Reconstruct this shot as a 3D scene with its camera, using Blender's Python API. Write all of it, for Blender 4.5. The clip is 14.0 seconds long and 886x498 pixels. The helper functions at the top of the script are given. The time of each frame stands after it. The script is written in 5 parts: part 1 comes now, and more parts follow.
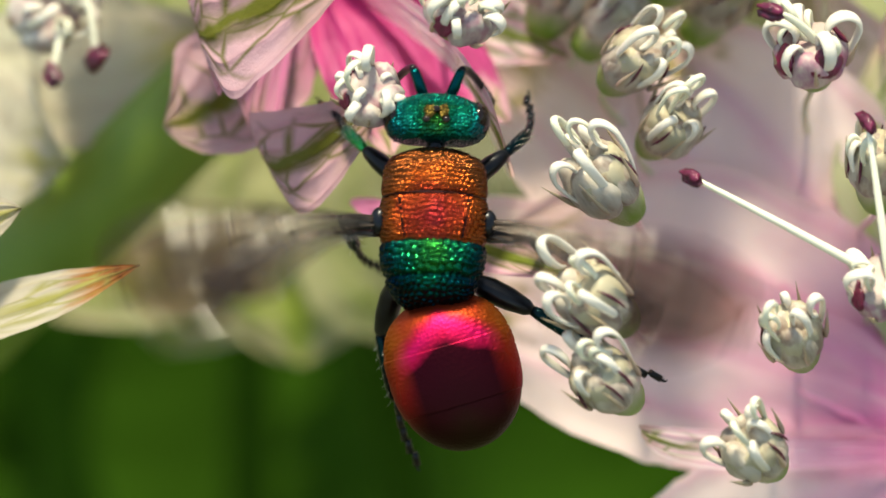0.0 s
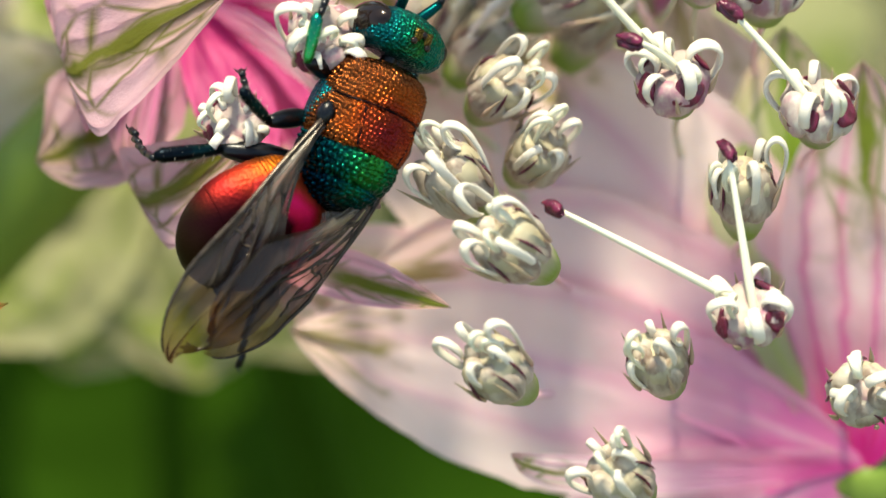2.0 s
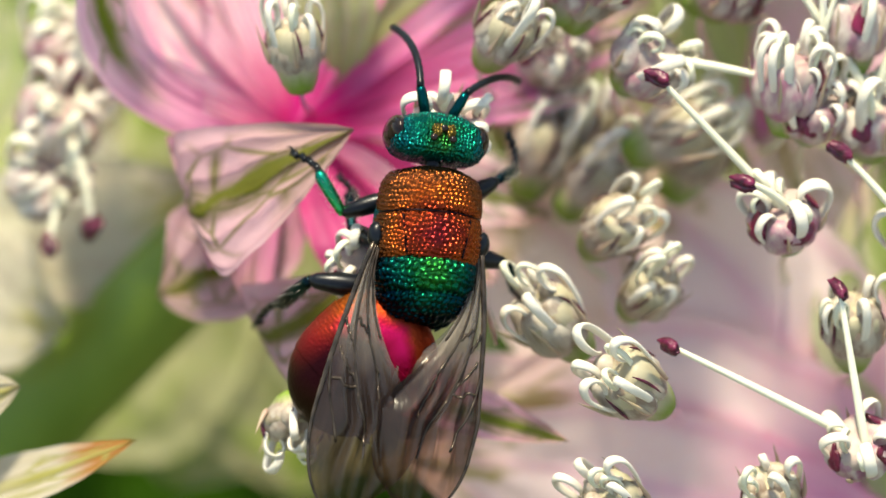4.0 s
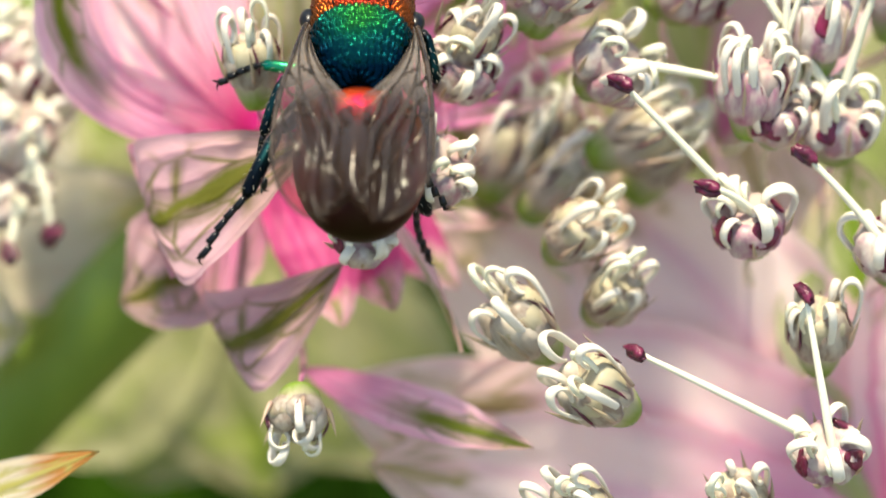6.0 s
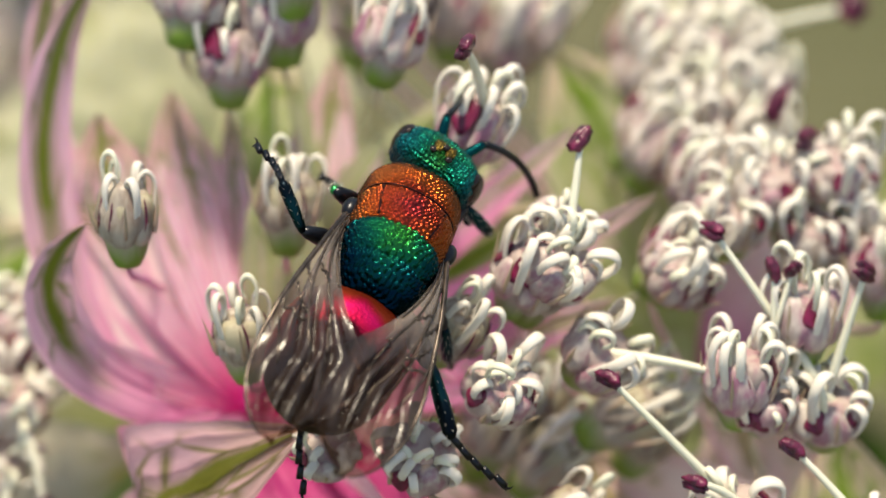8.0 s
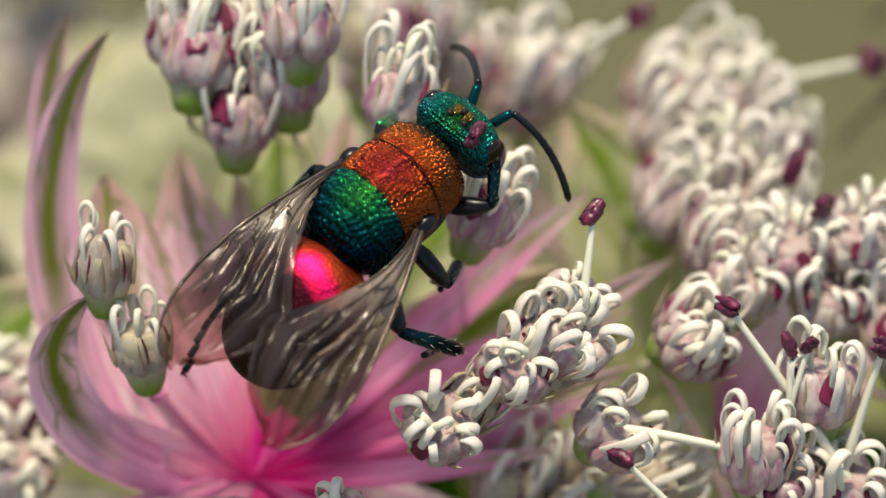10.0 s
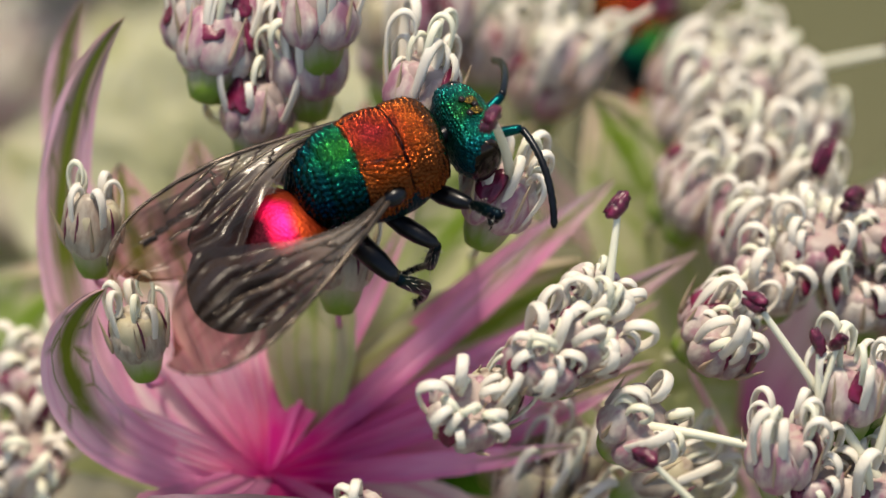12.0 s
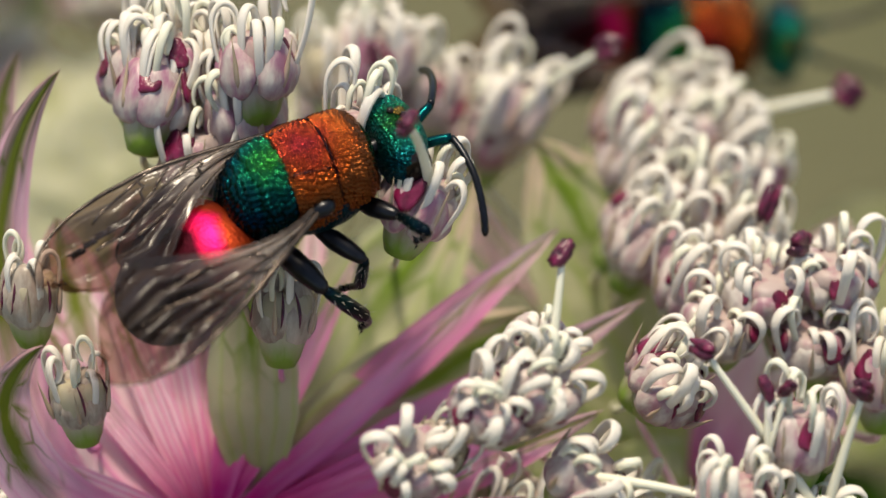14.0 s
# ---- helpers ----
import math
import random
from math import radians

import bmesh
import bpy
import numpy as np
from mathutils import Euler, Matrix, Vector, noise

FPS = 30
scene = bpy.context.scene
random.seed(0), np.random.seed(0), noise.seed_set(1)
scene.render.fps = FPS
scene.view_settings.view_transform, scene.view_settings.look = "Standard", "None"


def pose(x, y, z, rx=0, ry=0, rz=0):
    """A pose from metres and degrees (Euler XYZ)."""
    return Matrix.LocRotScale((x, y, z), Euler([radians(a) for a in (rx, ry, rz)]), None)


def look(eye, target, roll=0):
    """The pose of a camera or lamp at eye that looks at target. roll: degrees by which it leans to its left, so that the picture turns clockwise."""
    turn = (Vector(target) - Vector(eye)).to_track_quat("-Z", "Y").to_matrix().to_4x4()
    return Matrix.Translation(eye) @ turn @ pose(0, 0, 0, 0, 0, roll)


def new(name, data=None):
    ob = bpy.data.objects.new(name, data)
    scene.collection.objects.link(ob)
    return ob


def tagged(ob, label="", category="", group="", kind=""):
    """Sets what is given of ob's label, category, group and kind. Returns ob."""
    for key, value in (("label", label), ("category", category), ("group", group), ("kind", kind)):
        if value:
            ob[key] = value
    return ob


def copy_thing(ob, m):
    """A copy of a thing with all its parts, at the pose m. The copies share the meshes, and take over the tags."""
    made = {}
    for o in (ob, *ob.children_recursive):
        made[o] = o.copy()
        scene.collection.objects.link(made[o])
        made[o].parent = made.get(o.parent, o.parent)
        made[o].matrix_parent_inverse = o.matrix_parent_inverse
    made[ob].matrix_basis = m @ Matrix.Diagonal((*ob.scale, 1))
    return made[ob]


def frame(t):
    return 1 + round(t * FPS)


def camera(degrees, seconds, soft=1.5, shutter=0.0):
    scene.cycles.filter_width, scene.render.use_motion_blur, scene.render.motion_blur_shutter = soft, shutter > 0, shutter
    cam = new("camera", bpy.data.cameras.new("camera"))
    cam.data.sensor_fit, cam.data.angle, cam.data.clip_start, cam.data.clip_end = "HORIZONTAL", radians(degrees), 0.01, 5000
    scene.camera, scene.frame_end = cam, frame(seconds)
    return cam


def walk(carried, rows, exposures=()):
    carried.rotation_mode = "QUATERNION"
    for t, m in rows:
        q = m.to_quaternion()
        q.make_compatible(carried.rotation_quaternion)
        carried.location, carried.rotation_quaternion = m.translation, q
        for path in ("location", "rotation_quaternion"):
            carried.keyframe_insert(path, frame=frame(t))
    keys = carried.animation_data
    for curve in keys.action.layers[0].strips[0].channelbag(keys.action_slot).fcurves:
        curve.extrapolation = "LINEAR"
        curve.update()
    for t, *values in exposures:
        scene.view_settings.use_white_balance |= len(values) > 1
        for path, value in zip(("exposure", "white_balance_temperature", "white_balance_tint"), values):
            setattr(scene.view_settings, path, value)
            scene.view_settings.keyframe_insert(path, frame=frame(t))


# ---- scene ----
cam = camera(14, 14.0, soft=1.5, shutter=0.4)
PATH = [
    (0, (-0.00142, -0.05558, 0.48802), (-0.00128, -0.00916, 0.45000), 1.63),
    (0.5, (-0.00186, -0.05505, 0.48856), (-0.00169, -0.00871, 0.45045), 1.55),
    (1, (-0.00021, -0.05504, 0.48882), (-0.00059, -0.00878, 0.45061), 0.98),
    (1.5, (0.00107, -0.05518, 0.48884), (0.00071, -0.00899, 0.45055), 0.68),
    (2, (0.00110, -0.05498, 0.48910), (0.00119, -0.00888, 0.45068), 0.66),
    (2.2, (0.00119, -0.05470, 0.48948), (0.00120, -0.00867, 0.45110), 0.47),
    (2.5, (0.00122, -0.05417, 0.49024), (0.00108, -0.00823, 0.45189), 0.14),
    (3, (0.00103, -0.05413, 0.49167), (0.00057, -0.00836, 0.45334), -0.27),
    (3.5, (0.00004, -0.05464, 0.49199), (-0.00043, -0.00880, 0.45407), -0.06),
    (3.7, (-0.00036, -0.05483, 0.49193), (-0.00083, -0.00896, 0.45408), -0.09),
    (5.8, (-0.00093, -0.05425, 0.49212), (-0.00048, -0.00908, 0.45402), 0.06),
    (6, (-0.00089, -0.05401, 0.49231), (-0.00042, -0.00883, 0.45422), 0.08),
    (6.3, (-0.00074, -0.05381, 0.49281), (-0.00034, -0.00861, 0.45474), 0.00),
    (6.5, (-0.00070, -0.05345, 0.49345), (-0.00033, -0.00823, 0.45540), 0.02),
    (6.9, (-0.00064, -0.05274, 0.49428), (-0.00027, -0.00741, 0.45637), 0.02),
    (7.1, (-0.00053, -0.05236, 0.49471), (-0.00025, -0.00704, 0.45677), -0.07),
    (7.3, (-0.00021, -0.05183, 0.49526), (-0.00017, -0.00660, 0.45722), -0.29),
    (7.5, (0.00009, -0.05131, 0.49580), (-0.00011, -0.00617, 0.45766), -0.51),
    (8, (-0.00027, -0.05086, 0.49630), (-0.00012, -0.00543, 0.45849), -0.24),
    (8.5, (-0.00054, -0.05079, 0.49659), (-0.00010, -0.00506, 0.45915), -0.09),
    (8.7, (-0.00052, -0.05056, 0.49658), (-0.00013, -0.00478, 0.45921), -0.23),
    (10.8, (0.00030, -0.04743, 0.49802), (-0.00033, -0.00263, 0.45811), -0.65),
    (11, (0.00026, -0.04733, 0.49796), (-0.00038, -0.00255, 0.45804), -0.75),
    (11.5, (-0.00023, -0.04688, 0.49736), (-0.00053, -0.00186, 0.45739), -0.31),
    (12, (-0.00001, -0.04688, 0.49700), (-0.00062, -0.00147, 0.45703), -0.55),
    (12.5, (-0.00033, -0.04653, 0.49662), (-0.00065, -0.00093, 0.45656), -0.30),
    (12.8, (-0.00030, -0.04677, 0.49642), (-0.00034, -0.00054, 0.45691), -1.02),
    (13, (-0.00024, -0.04677, 0.49649), (-0.00012, -0.00016, 0.45729), -1.44),
    (13.5, (0.00111, -0.04598, 0.49641), (0.00045, 0.00048, 0.45674), -1.48),
    (14, (0.00012, -0.04626, 0.49635), (0.00036, 0.00028, 0.45662), -0.65),
]
walk(cam, [(t, look(eye, target, roll)) for t, eye, target, roll in PATH], ((0, 0.54, 8200, -1), (1.5, 0.60, 8200, -1), (2.5, 0.68, 8200, -1), (3.5, 0.60, 8200, 0), (5.8, 0.78, 8200, 3), (6.1, 0.74, 8200, 4), (6.5, 0.60, 8200, 6), (8.0, 0.24, 8050, 7), (11.0, -0.04, 8000, 9), (14, -0.06, 7950, 9)))
cam.data.dof.use_dof = True
cam.data.dof.focus_distance = 0.0665
cam.data.dof.aperture_fstop = 62

# world, sun and exposure
SUN_ELEVATION, SUN_TURN = 80, 330
world = bpy.data.worlds.new("sky")
scene.world = world
world.use_nodes = True
sky = world.node_tree.nodes.new("ShaderNodeTexSky")
sky.sky_type, sky.sun_disc = "NISHITA", False
sky.sun_elevation, sky.sun_rotation = radians(SUN_ELEVATION), radians(SUN_TURN)
world.node_tree.links.new(sky.outputs[0], world.node_tree.nodes["Background"].inputs[0])
world.node_tree.nodes["Background"].inputs[1].default_value = 0.2
sun = new("sun", bpy.data.lights.new("sun", "SUN"))
sun.data.energy, sun.data.angle, sun.data.color = 4.6, radians(9), (1.0, 0.95, 0.87)
_e, _a = radians(SUN_ELEVATION), radians(SUN_TURN)
sun.matrix_world = look((math.sin(_a) * math.cos(_e), math.cos(_a) * math.cos(_e), math.sin(_e)), (0, 0, 0))

# the plan: millimetres on a slope that faces the camera's side (x along it, y up it, z out of it)
MM = 0.001
HEIGHT = 0.45
SLOPE = Matrix.Translation((0, 0, HEIGHT)) @ Matrix.Rotation(radians(50), 4, "X")


def site(p):
    return SLOPE @ (Vector(p) * MM)


def turn(p):
    return SLOPE.to_3x3() @ Vector(p)


# ---- materials ----
def shader(name):
    m = bpy.data.materials.new(name)
    m.use_nodes = True
    t = m.node_tree
    return m, t, t.nodes["Principled BSDF"]


def ramp(t, fac, stops):
    n = t.nodes.new("ShaderNodeValToRGB")
    el = n.color_ramp.elements
    while len(el) < len(stops):
        el.new(0.5)
    for e, (p, c) in zip(el, stops):
        e.position, e.color = p, (*c, 1)
    t.links.new(fac, n.inputs[0])
    return n.outputs[0]


def blend(t, fac, a, b, mode="MIX"):
    n = t.nodes.new("ShaderNodeMix")
    n.data_type, n.blend_type = "RGBA", mode
    for i, v in ((0, fac), (6, a), (7, b)):
        if hasattr(v, "is_output"):
            t.links.new(v, n.inputs[i])
        else:
            n.inputs[i].default_value = v if i == 0 else (*v, 1)
    return n.outputs[2]


def maths(t, op, a, b=0.0, c=0.0):
    n = t.nodes.new("ShaderNodeMath")
    n.operation = op
    for i, v in enumerate((a, b, c)):
        if hasattr(v, "is_output"):
            t.links.new(v, n.inputs[i])
        else:
            n.inputs[i].default_value = v
    return n.outputs[0]


def coords(t, scale=(1, 1, 1), kind="Object"):
    c = t.nodes.new("ShaderNodeTexCoord")
    m = t.nodes.new("ShaderNodeMapping")
    m.inputs["Scale"].default_value = scale
    t.links.new(c.outputs[kind], m.inputs["Vector"])
    return m.outputs[0]


def noisy(t, scale, detail=4.0, vector=None, rough=0.55):
    n = t.nodes.new("ShaderNodeTexNoise")
    n.inputs["Scale"].default_value, n.inputs["Detail"].default_value, n.inputs["Roughness"].default_value = scale, detail, rough
    t.links.new(vector if vector is not None else coords(t), n.inputs["Vector"])
    return n.outputs["Fac"]


def axis(t, which, kind="Object", scale=1000.0):
    c = t.nodes.new("ShaderNodeTexCoord")
    s = t.nodes.new("ShaderNodeSeparateXYZ")
    t.links.new(c.outputs[kind], s.inputs[0])
    return maths(t, "MULTIPLY", s.outputs[which], scale)


def bumped(t, b, height, distance, strength=1.0, chain=None):
    n = t.nodes.new("ShaderNodeBump")
    n.inputs["Strength"].default_value, n.inputs["Distance"].default_value = strength, distance
    t.links.new(height, n.inputs["Height"])
    if chain is not None:
        t.links.new(chain, n.inputs["Normal"])
    t.links.new(n.outputs[0], b.inputs["Normal"])
    return n.outputs[0]


def set_in(t, b, **values):
    for key, v in values.items():
        s = b.inputs[key.replace("_", " ")]
        if hasattr(v, "is_output"):
            t.links.new(v, s)
        else:
            s.default_value = v


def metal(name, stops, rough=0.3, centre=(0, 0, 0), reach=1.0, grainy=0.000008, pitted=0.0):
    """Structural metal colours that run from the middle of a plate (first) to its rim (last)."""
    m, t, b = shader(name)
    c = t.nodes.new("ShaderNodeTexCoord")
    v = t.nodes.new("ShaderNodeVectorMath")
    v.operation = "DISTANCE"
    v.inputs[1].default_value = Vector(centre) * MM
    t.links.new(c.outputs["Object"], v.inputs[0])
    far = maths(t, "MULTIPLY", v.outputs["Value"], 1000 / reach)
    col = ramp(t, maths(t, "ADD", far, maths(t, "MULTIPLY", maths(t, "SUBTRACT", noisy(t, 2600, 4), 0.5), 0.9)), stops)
    grain = noisy(t, 60000, 2)
    set_in(t, b, Base_Color=col, Metallic=1.0, Roughness=maths(t, "MULTIPLY_ADD", grain, 0.2, rough - 0.1))
    chain = bumped(t, b, grain, grainy, 0.25)
    if pitted:
        v = t.nodes.new("ShaderNodeTexVoronoi")
        v.inputs["Scale"].default_value, v.inputs["Randomness"].default_value = 15500, 0.55
        t.links.new(coords(t), v.inputs["Vector"])
        bumped(t, b, maths(t, "MULTIPLY", v.outputs["Distance"], -1.0), pitted, 1.0, chain)
    return m


def leafy(name, build, rough=0.5, through_=0.35, relief=0.00003, gloss=0.3):
    """A thin petal-like skin that lets light through. build(t) gives the colour and a height."""
    m, t, b = shader(name)
    col, height = build(t)
    set_in(t, b, Base_Color=col, Roughness=rough, Specular_IOR_Level=gloss)
    nrm = bumped(t, b, height, relief, 0.6)
    tr = t.nodes.new("ShaderNodeBsdfTranslucent")
    t.links.new(col, tr.inputs["Color"])
    t.links.new(nrm, tr.inputs["Normal"])
    mix = t.nodes.new("ShaderNodeMixShader")
    mix.inputs[0].default_value = through_
    t.links.new(b.outputs[0], mix.inputs[1])
    t.links.new(tr.outputs[0], mix.inputs[2])
    t.links.new(mix.outputs[0], t.nodes["Material Output"].inputs["Surface"])
    return m


def bract_colour(inner, mid, vein, tip, green, start=0.62, thick=9.0, veins=15.7, deep=0.28):
    """Magenta towards the base, pale in the middle, long veins, and a net of green near the tip. UV: x along, y across."""
    def build(t):
        uv = t.nodes.new("ShaderNodeTexCoord").outputs["UV"]
        sep = t.nodes.new("ShaderNodeSeparateXYZ")
        t.links.new(uv, sep.inputs[0])
        x, y = sep.outputs[0], sep.outputs[1]
        rnd = t.nodes.new("ShaderNodeObjectInfo").outputs["Random"]
        shifted = t.nodes.new("ShaderNodeMapping")
        shifted.inputs["Scale"].default_value = (3, 2.2, 1)
        t.links.new(uv, shifted.inputs["Vector"])
        t.links.new(rnd, shifted.inputs["Location"])
        blotch = noisy(t, 2.2, 5, shifted.outputs[0])
        base = ramp(t, maths(t, "MULTIPLY_ADD", blotch, 0.25, x), [(deep, inner), (deep + 0.36, mid), (0.90, mid), (1.10, tip)])
        # long veins, five over the width, that waver a little
        wav = maths(t, "MULTIPLY_ADD", blotch, 0.12, y)
        w = maths(t, "ABSOLUTE", maths(t, "SINE", maths(t, "MULTIPLY", wav, veins)))
        line = maths(t, "POWER", maths(t, "SUBTRACT", 1.0, w), 1.8)
        fade = ramp(t, x, [(0.0, (1, 1, 1)), (0.8, (0.45, 0.45, 0.45)), (1.0, (0.0, 0.0, 0.0))])
        col = blend(t, maths(t, "MULTIPLY", line, fade), base, vein)
        # green midrib and net towards the tip
        mid_d = maths(t, "ABSOLUTE", maths(t, "SUBTRACT", maths(t, "MULTIPLY_ADD", blotch, 0.3, y), 0.65))
        rib = maths(t, "SUBTRACT", 1.25, maths(t, "MULTIPLY", mid_d, thick))
        vo = t.nodes.new("ShaderNodeTexVoronoi")
        vo.feature = "DISTANCE_TO_EDGE"
        vo.inputs["Scale"].default_value = 2.0
        t.links.new(shifted.outputs[0], vo.inputs["Vector"])
        net = maths(t, "SUBTRACT", 1.0, maths(t, "MULTIPLY", vo.outputs["Distance"], 9.0))
        both = maths(t, "MAXIMUM", rib, maths(t, "MULTIPLY", net, 0.95))
        clampd = t.nodes.new("ShaderNodeClamp")
        t.links.new(both, clampd.inputs[0])
        zone = ramp(t, maths(t, "MULTIPLY_ADD", blotch, 0.3, x), [(start, (0, 0, 0)), (start + 0.24, (1, 1, 1))])
        zone2 = ramp(t, mid_d, [(0.26, (1, 1, 1)), (0.46, (0, 0, 0))])
        col = blend(t, maths(t, "MULTIPLY", maths(t, "MULTIPLY", clampd.outputs[0], zone), zone2), col, green)
        fine = noisy(t, 40, 3, shifted.outputs[0])
        col = blend(t, maths(t, "MULTIPLY", fine, 0.25), col, mid, "MULTIPLY")
        return col, maths(t, "ADD", w, maths(t, "MULTIPLY", fine, 0.3))
    return build


PINK = leafy("pink_bract", bract_colour((0.68, 0.06, 0.36), (0.92, 0.74, 0.78), (0.74, 0.14, 0.44), (0.74, 0.50, 0.48), (0.20, 0.26, 0.04), deep=0.16), through_=0.45)
ROSE = leafy("rose_bract", bract_colour((0.78, 0.02, 0.28), (0.93, 0.70, 0.78), (0.76, 0.06, 0.40), (0.76, 0.52, 0.54), (0.20, 0.26, 0.04), deep=0.18), through_=0.55)
RIBBON = leafy("rosy_ribbon", bract_colour((0.70, 0.008, 0.26), (0.91, 0.43, 0.67), (0.84, 0.18, 0.50), (0.88, 0.66, 0.72), (0.30, 0.34, 0.10), 0.75, 9.0, 3.14), through_=0.45)
MAGENTA = leafy("magenta_bract", bract_colour((0.50, 0.005, 0.17), (0.60, 0.09, 0.29), (0.48, 0.02, 0.20), (0.84, 0.52, 0.62), (0.30, 0.34, 0.10), 0.95), through_=0.3)
PALE = leafy("pale_bract", bract_colour((0.48, 0.49, 0.24), (0.56, 0.57, 0.36), (0.44, 0.55, 0.16), (0.70, 0.56, 0.44), (0.18, 0.30, 0.03)), through_=0.45)
BLUSH = leafy("blush_bract", bract_colour((0.74, 0.18, 0.46), (0.92, 0.77, 0.77), (0.84, 0.46, 0.62), (0.80, 0.62, 0.60), (0.40, 0.34, 0.16), 0.95, veins=9.42), through_=0.4, relief=0.00007)


VEINED = leafy("veined_bract", bract_colour((0.66, 0.20, 0.42), (0.62, 0.40, 0.46), (0.50, 0.28, 0.35), (0.50, 0.34, 0.33), (0.12, 0.13, 0.012), 0.34, 7.0), relief=0.00014)
CREAM = leafy("cream_bract", bract_colour((0.62, 0.60, 0.46), (0.52, 0.48, 0.39), (0.47, 0.40, 0.32), (0.50, 0.44, 0.35), (0.40, 0.36, 0.12), 0.8, 9.0), through_=0.4)
SUNLIT = leafy("sunlit_bract", bract_colour((0.70, 0.70, 0.44), (0.80, 0.78, 0.58), (0.62, 0.64, 0.36), (0.74, 0.68, 0.52), (0.40, 0.42, 0.16), 0.8), through_=0.4)
CREAM_TIP = leafy("brown_tipped_bract", bract_colour((0.66, 0.64, 0.50), (0.58, 0.52, 0.43), (0.52, 0.44, 0.36), (0.42, 0.17, 0.04), (0.36, 0.34, 0.10), 0.6, 9.0), through_=0.4)
UNDERSIDE = leafy("pale_underside", bract_colour((0.35, 0.35, 0.16), (0.36, 0.36, 0.20), (0.20, 0.26, 0.05), (0.40, 0.37, 0.22), (0.22, 0.30, 0.04), 0.7, 6.0, 11.0), through_=0.3)
UPRIGHT = leafy("upright_bract", bract_colour((0.80, 0.26, 0.52), (0.88, 0.56, 0.68), (0.78, 0.34, 0.54), (0.62, 0.40, 0.40), (0.14, 0.185, 0.018), 0.48, 4.0))


def plant_skin(name, low, high, scale=700):
    def build(t):
        n = noisy(t, scale, 4, coords(t, (1, 1, 0.25)))
        return ramp(t, n, [(0.3, low), (0.7, high)]), n
    return leafy(name, build, 0.45, 0.15)


def ovary_skin(name, foot, flesh, flush):
    def build(t):
        z = axis(t, 2)
        n = noisy(t, 2600, 4, coords(t, (1, 1, 0.22)))
        body = ramp(t, n, [(0.32, flush), (0.5, flesh), (0.72, flesh)])
        col = blend(t, ramp(t, maths(t, "MULTIPLY_ADD", n, 0.5, z), [(0.38, (1, 1, 1)), (0.70, (0, 0, 0))]), body, foot)
        return col, n
    return leafy(name, build, 0.42, 0.2, 0.00004)


def fold_skin(name, flesh, flush, crest):
    """Plump, slightly glossy flesh: flushed in streaks, paler on its crest, a little different on every piece."""
    def build(t):
        rnd = t.nodes.new("ShaderNodeObjectInfo").outputs["Random"]
        m = t.nodes.new("ShaderNodeMapping")
        m.inputs["Scale"].default_value = (1, 1, 0.4)
        t.links.new(t.nodes.new("ShaderNodeTexCoord").outputs["Object"], m.inputs["Vector"])
        t.links.new(rnd, m.inputs["Location"])
        n = noisy(t, 3800, 5, m.outputs[0])
        col = ramp(t, maths(t, "MULTIPLY_ADD", rnd, 0.2, n), [(0.44, flush), (0.60, flesh), (0.76, crest)])
        return col, noisy(t, 9000, 3, m.outputs[0])
    return leafy(name, build, 0.32, 0.25, 0.00003)


OVARY = ovary_skin("floret_cup", (0.22, 0.35, 0.05), (0.50, 0.45, 0.32), (0.28, 0.19, 0.15))
OVARY_PINK = ovary_skin("floret_cup_rosy", (0.22, 0.36, 0.05), (0.50, 0.40, 0.37), (0.38, 0.17, 0.22))
FOLD = fold_skin("petal_side", (0.50, 0.43, 0.36), (0.32, 0.24, 0.20), (0.62, 0.56, 0.48))
FOLD_ROSY = fold_skin("petal_side_rosy", (0.56, 0.47, 0.44), (0.42, 0.22, 0.27), (0.72, 0.66, 0.60))
FOLD_PALE = fold_skin("petal_side_pale", (0.58, 0.45, 0.44), (0.44, 0.20, 0.29), (0.72, 0.66, 0.60))
PETAL = plant_skin("ivory_petal", (0.72, 0.67, 0.58), (0.83, 0.79, 0.72), 2600)
SEPAL = plant_skin("sepal", (0.42, 0.38, 0.22), (0.60, 0.36, 0.36), 1200)
FILAMENT = plant_skin("filament", (0.74, 0.73, 0.58), (0.84, 0.83, 0.70))
PEDICEL = plant_skin("pedicel", (0.80, 0.48, 0.60), (0.88, 0.64, 0.70))
PEDICEL_ROSE = plant_skin("rose_pedicel", (0.62, 0.12, 0.38), (0.78, 0.36, 0.56))
PEDICEL_PALE = plant_skin("pale_pedicel", (0.56, 0.56, 0.38), (0.70, 0.66, 0.54))
STEM = plant_skin("stem", (0.12, 0.20, 0.025), (0.20, 0.30, 0.05), 300)
LEAF = leafy("leaf", lambda t: (ramp(t, noisy(t, 60, 4), [(0.3, (0.012, 0.034, 0.002)), (0.7, (0.032, 0.088, 0.006))]), noisy(t, 200, 4)), 0.85, 0.1, gloss=0.04)


def plum(name, dark, light):
    m, t, b = shader(name)
    n = noisy(t, 5000, 4)
    set_in(t, b, Base_Color=ramp(t, n, [(0.35, dark), (0.7, light)]), Roughness=0.3)
    bumped(t, b, n, 0.00008, 0.9)
    return m


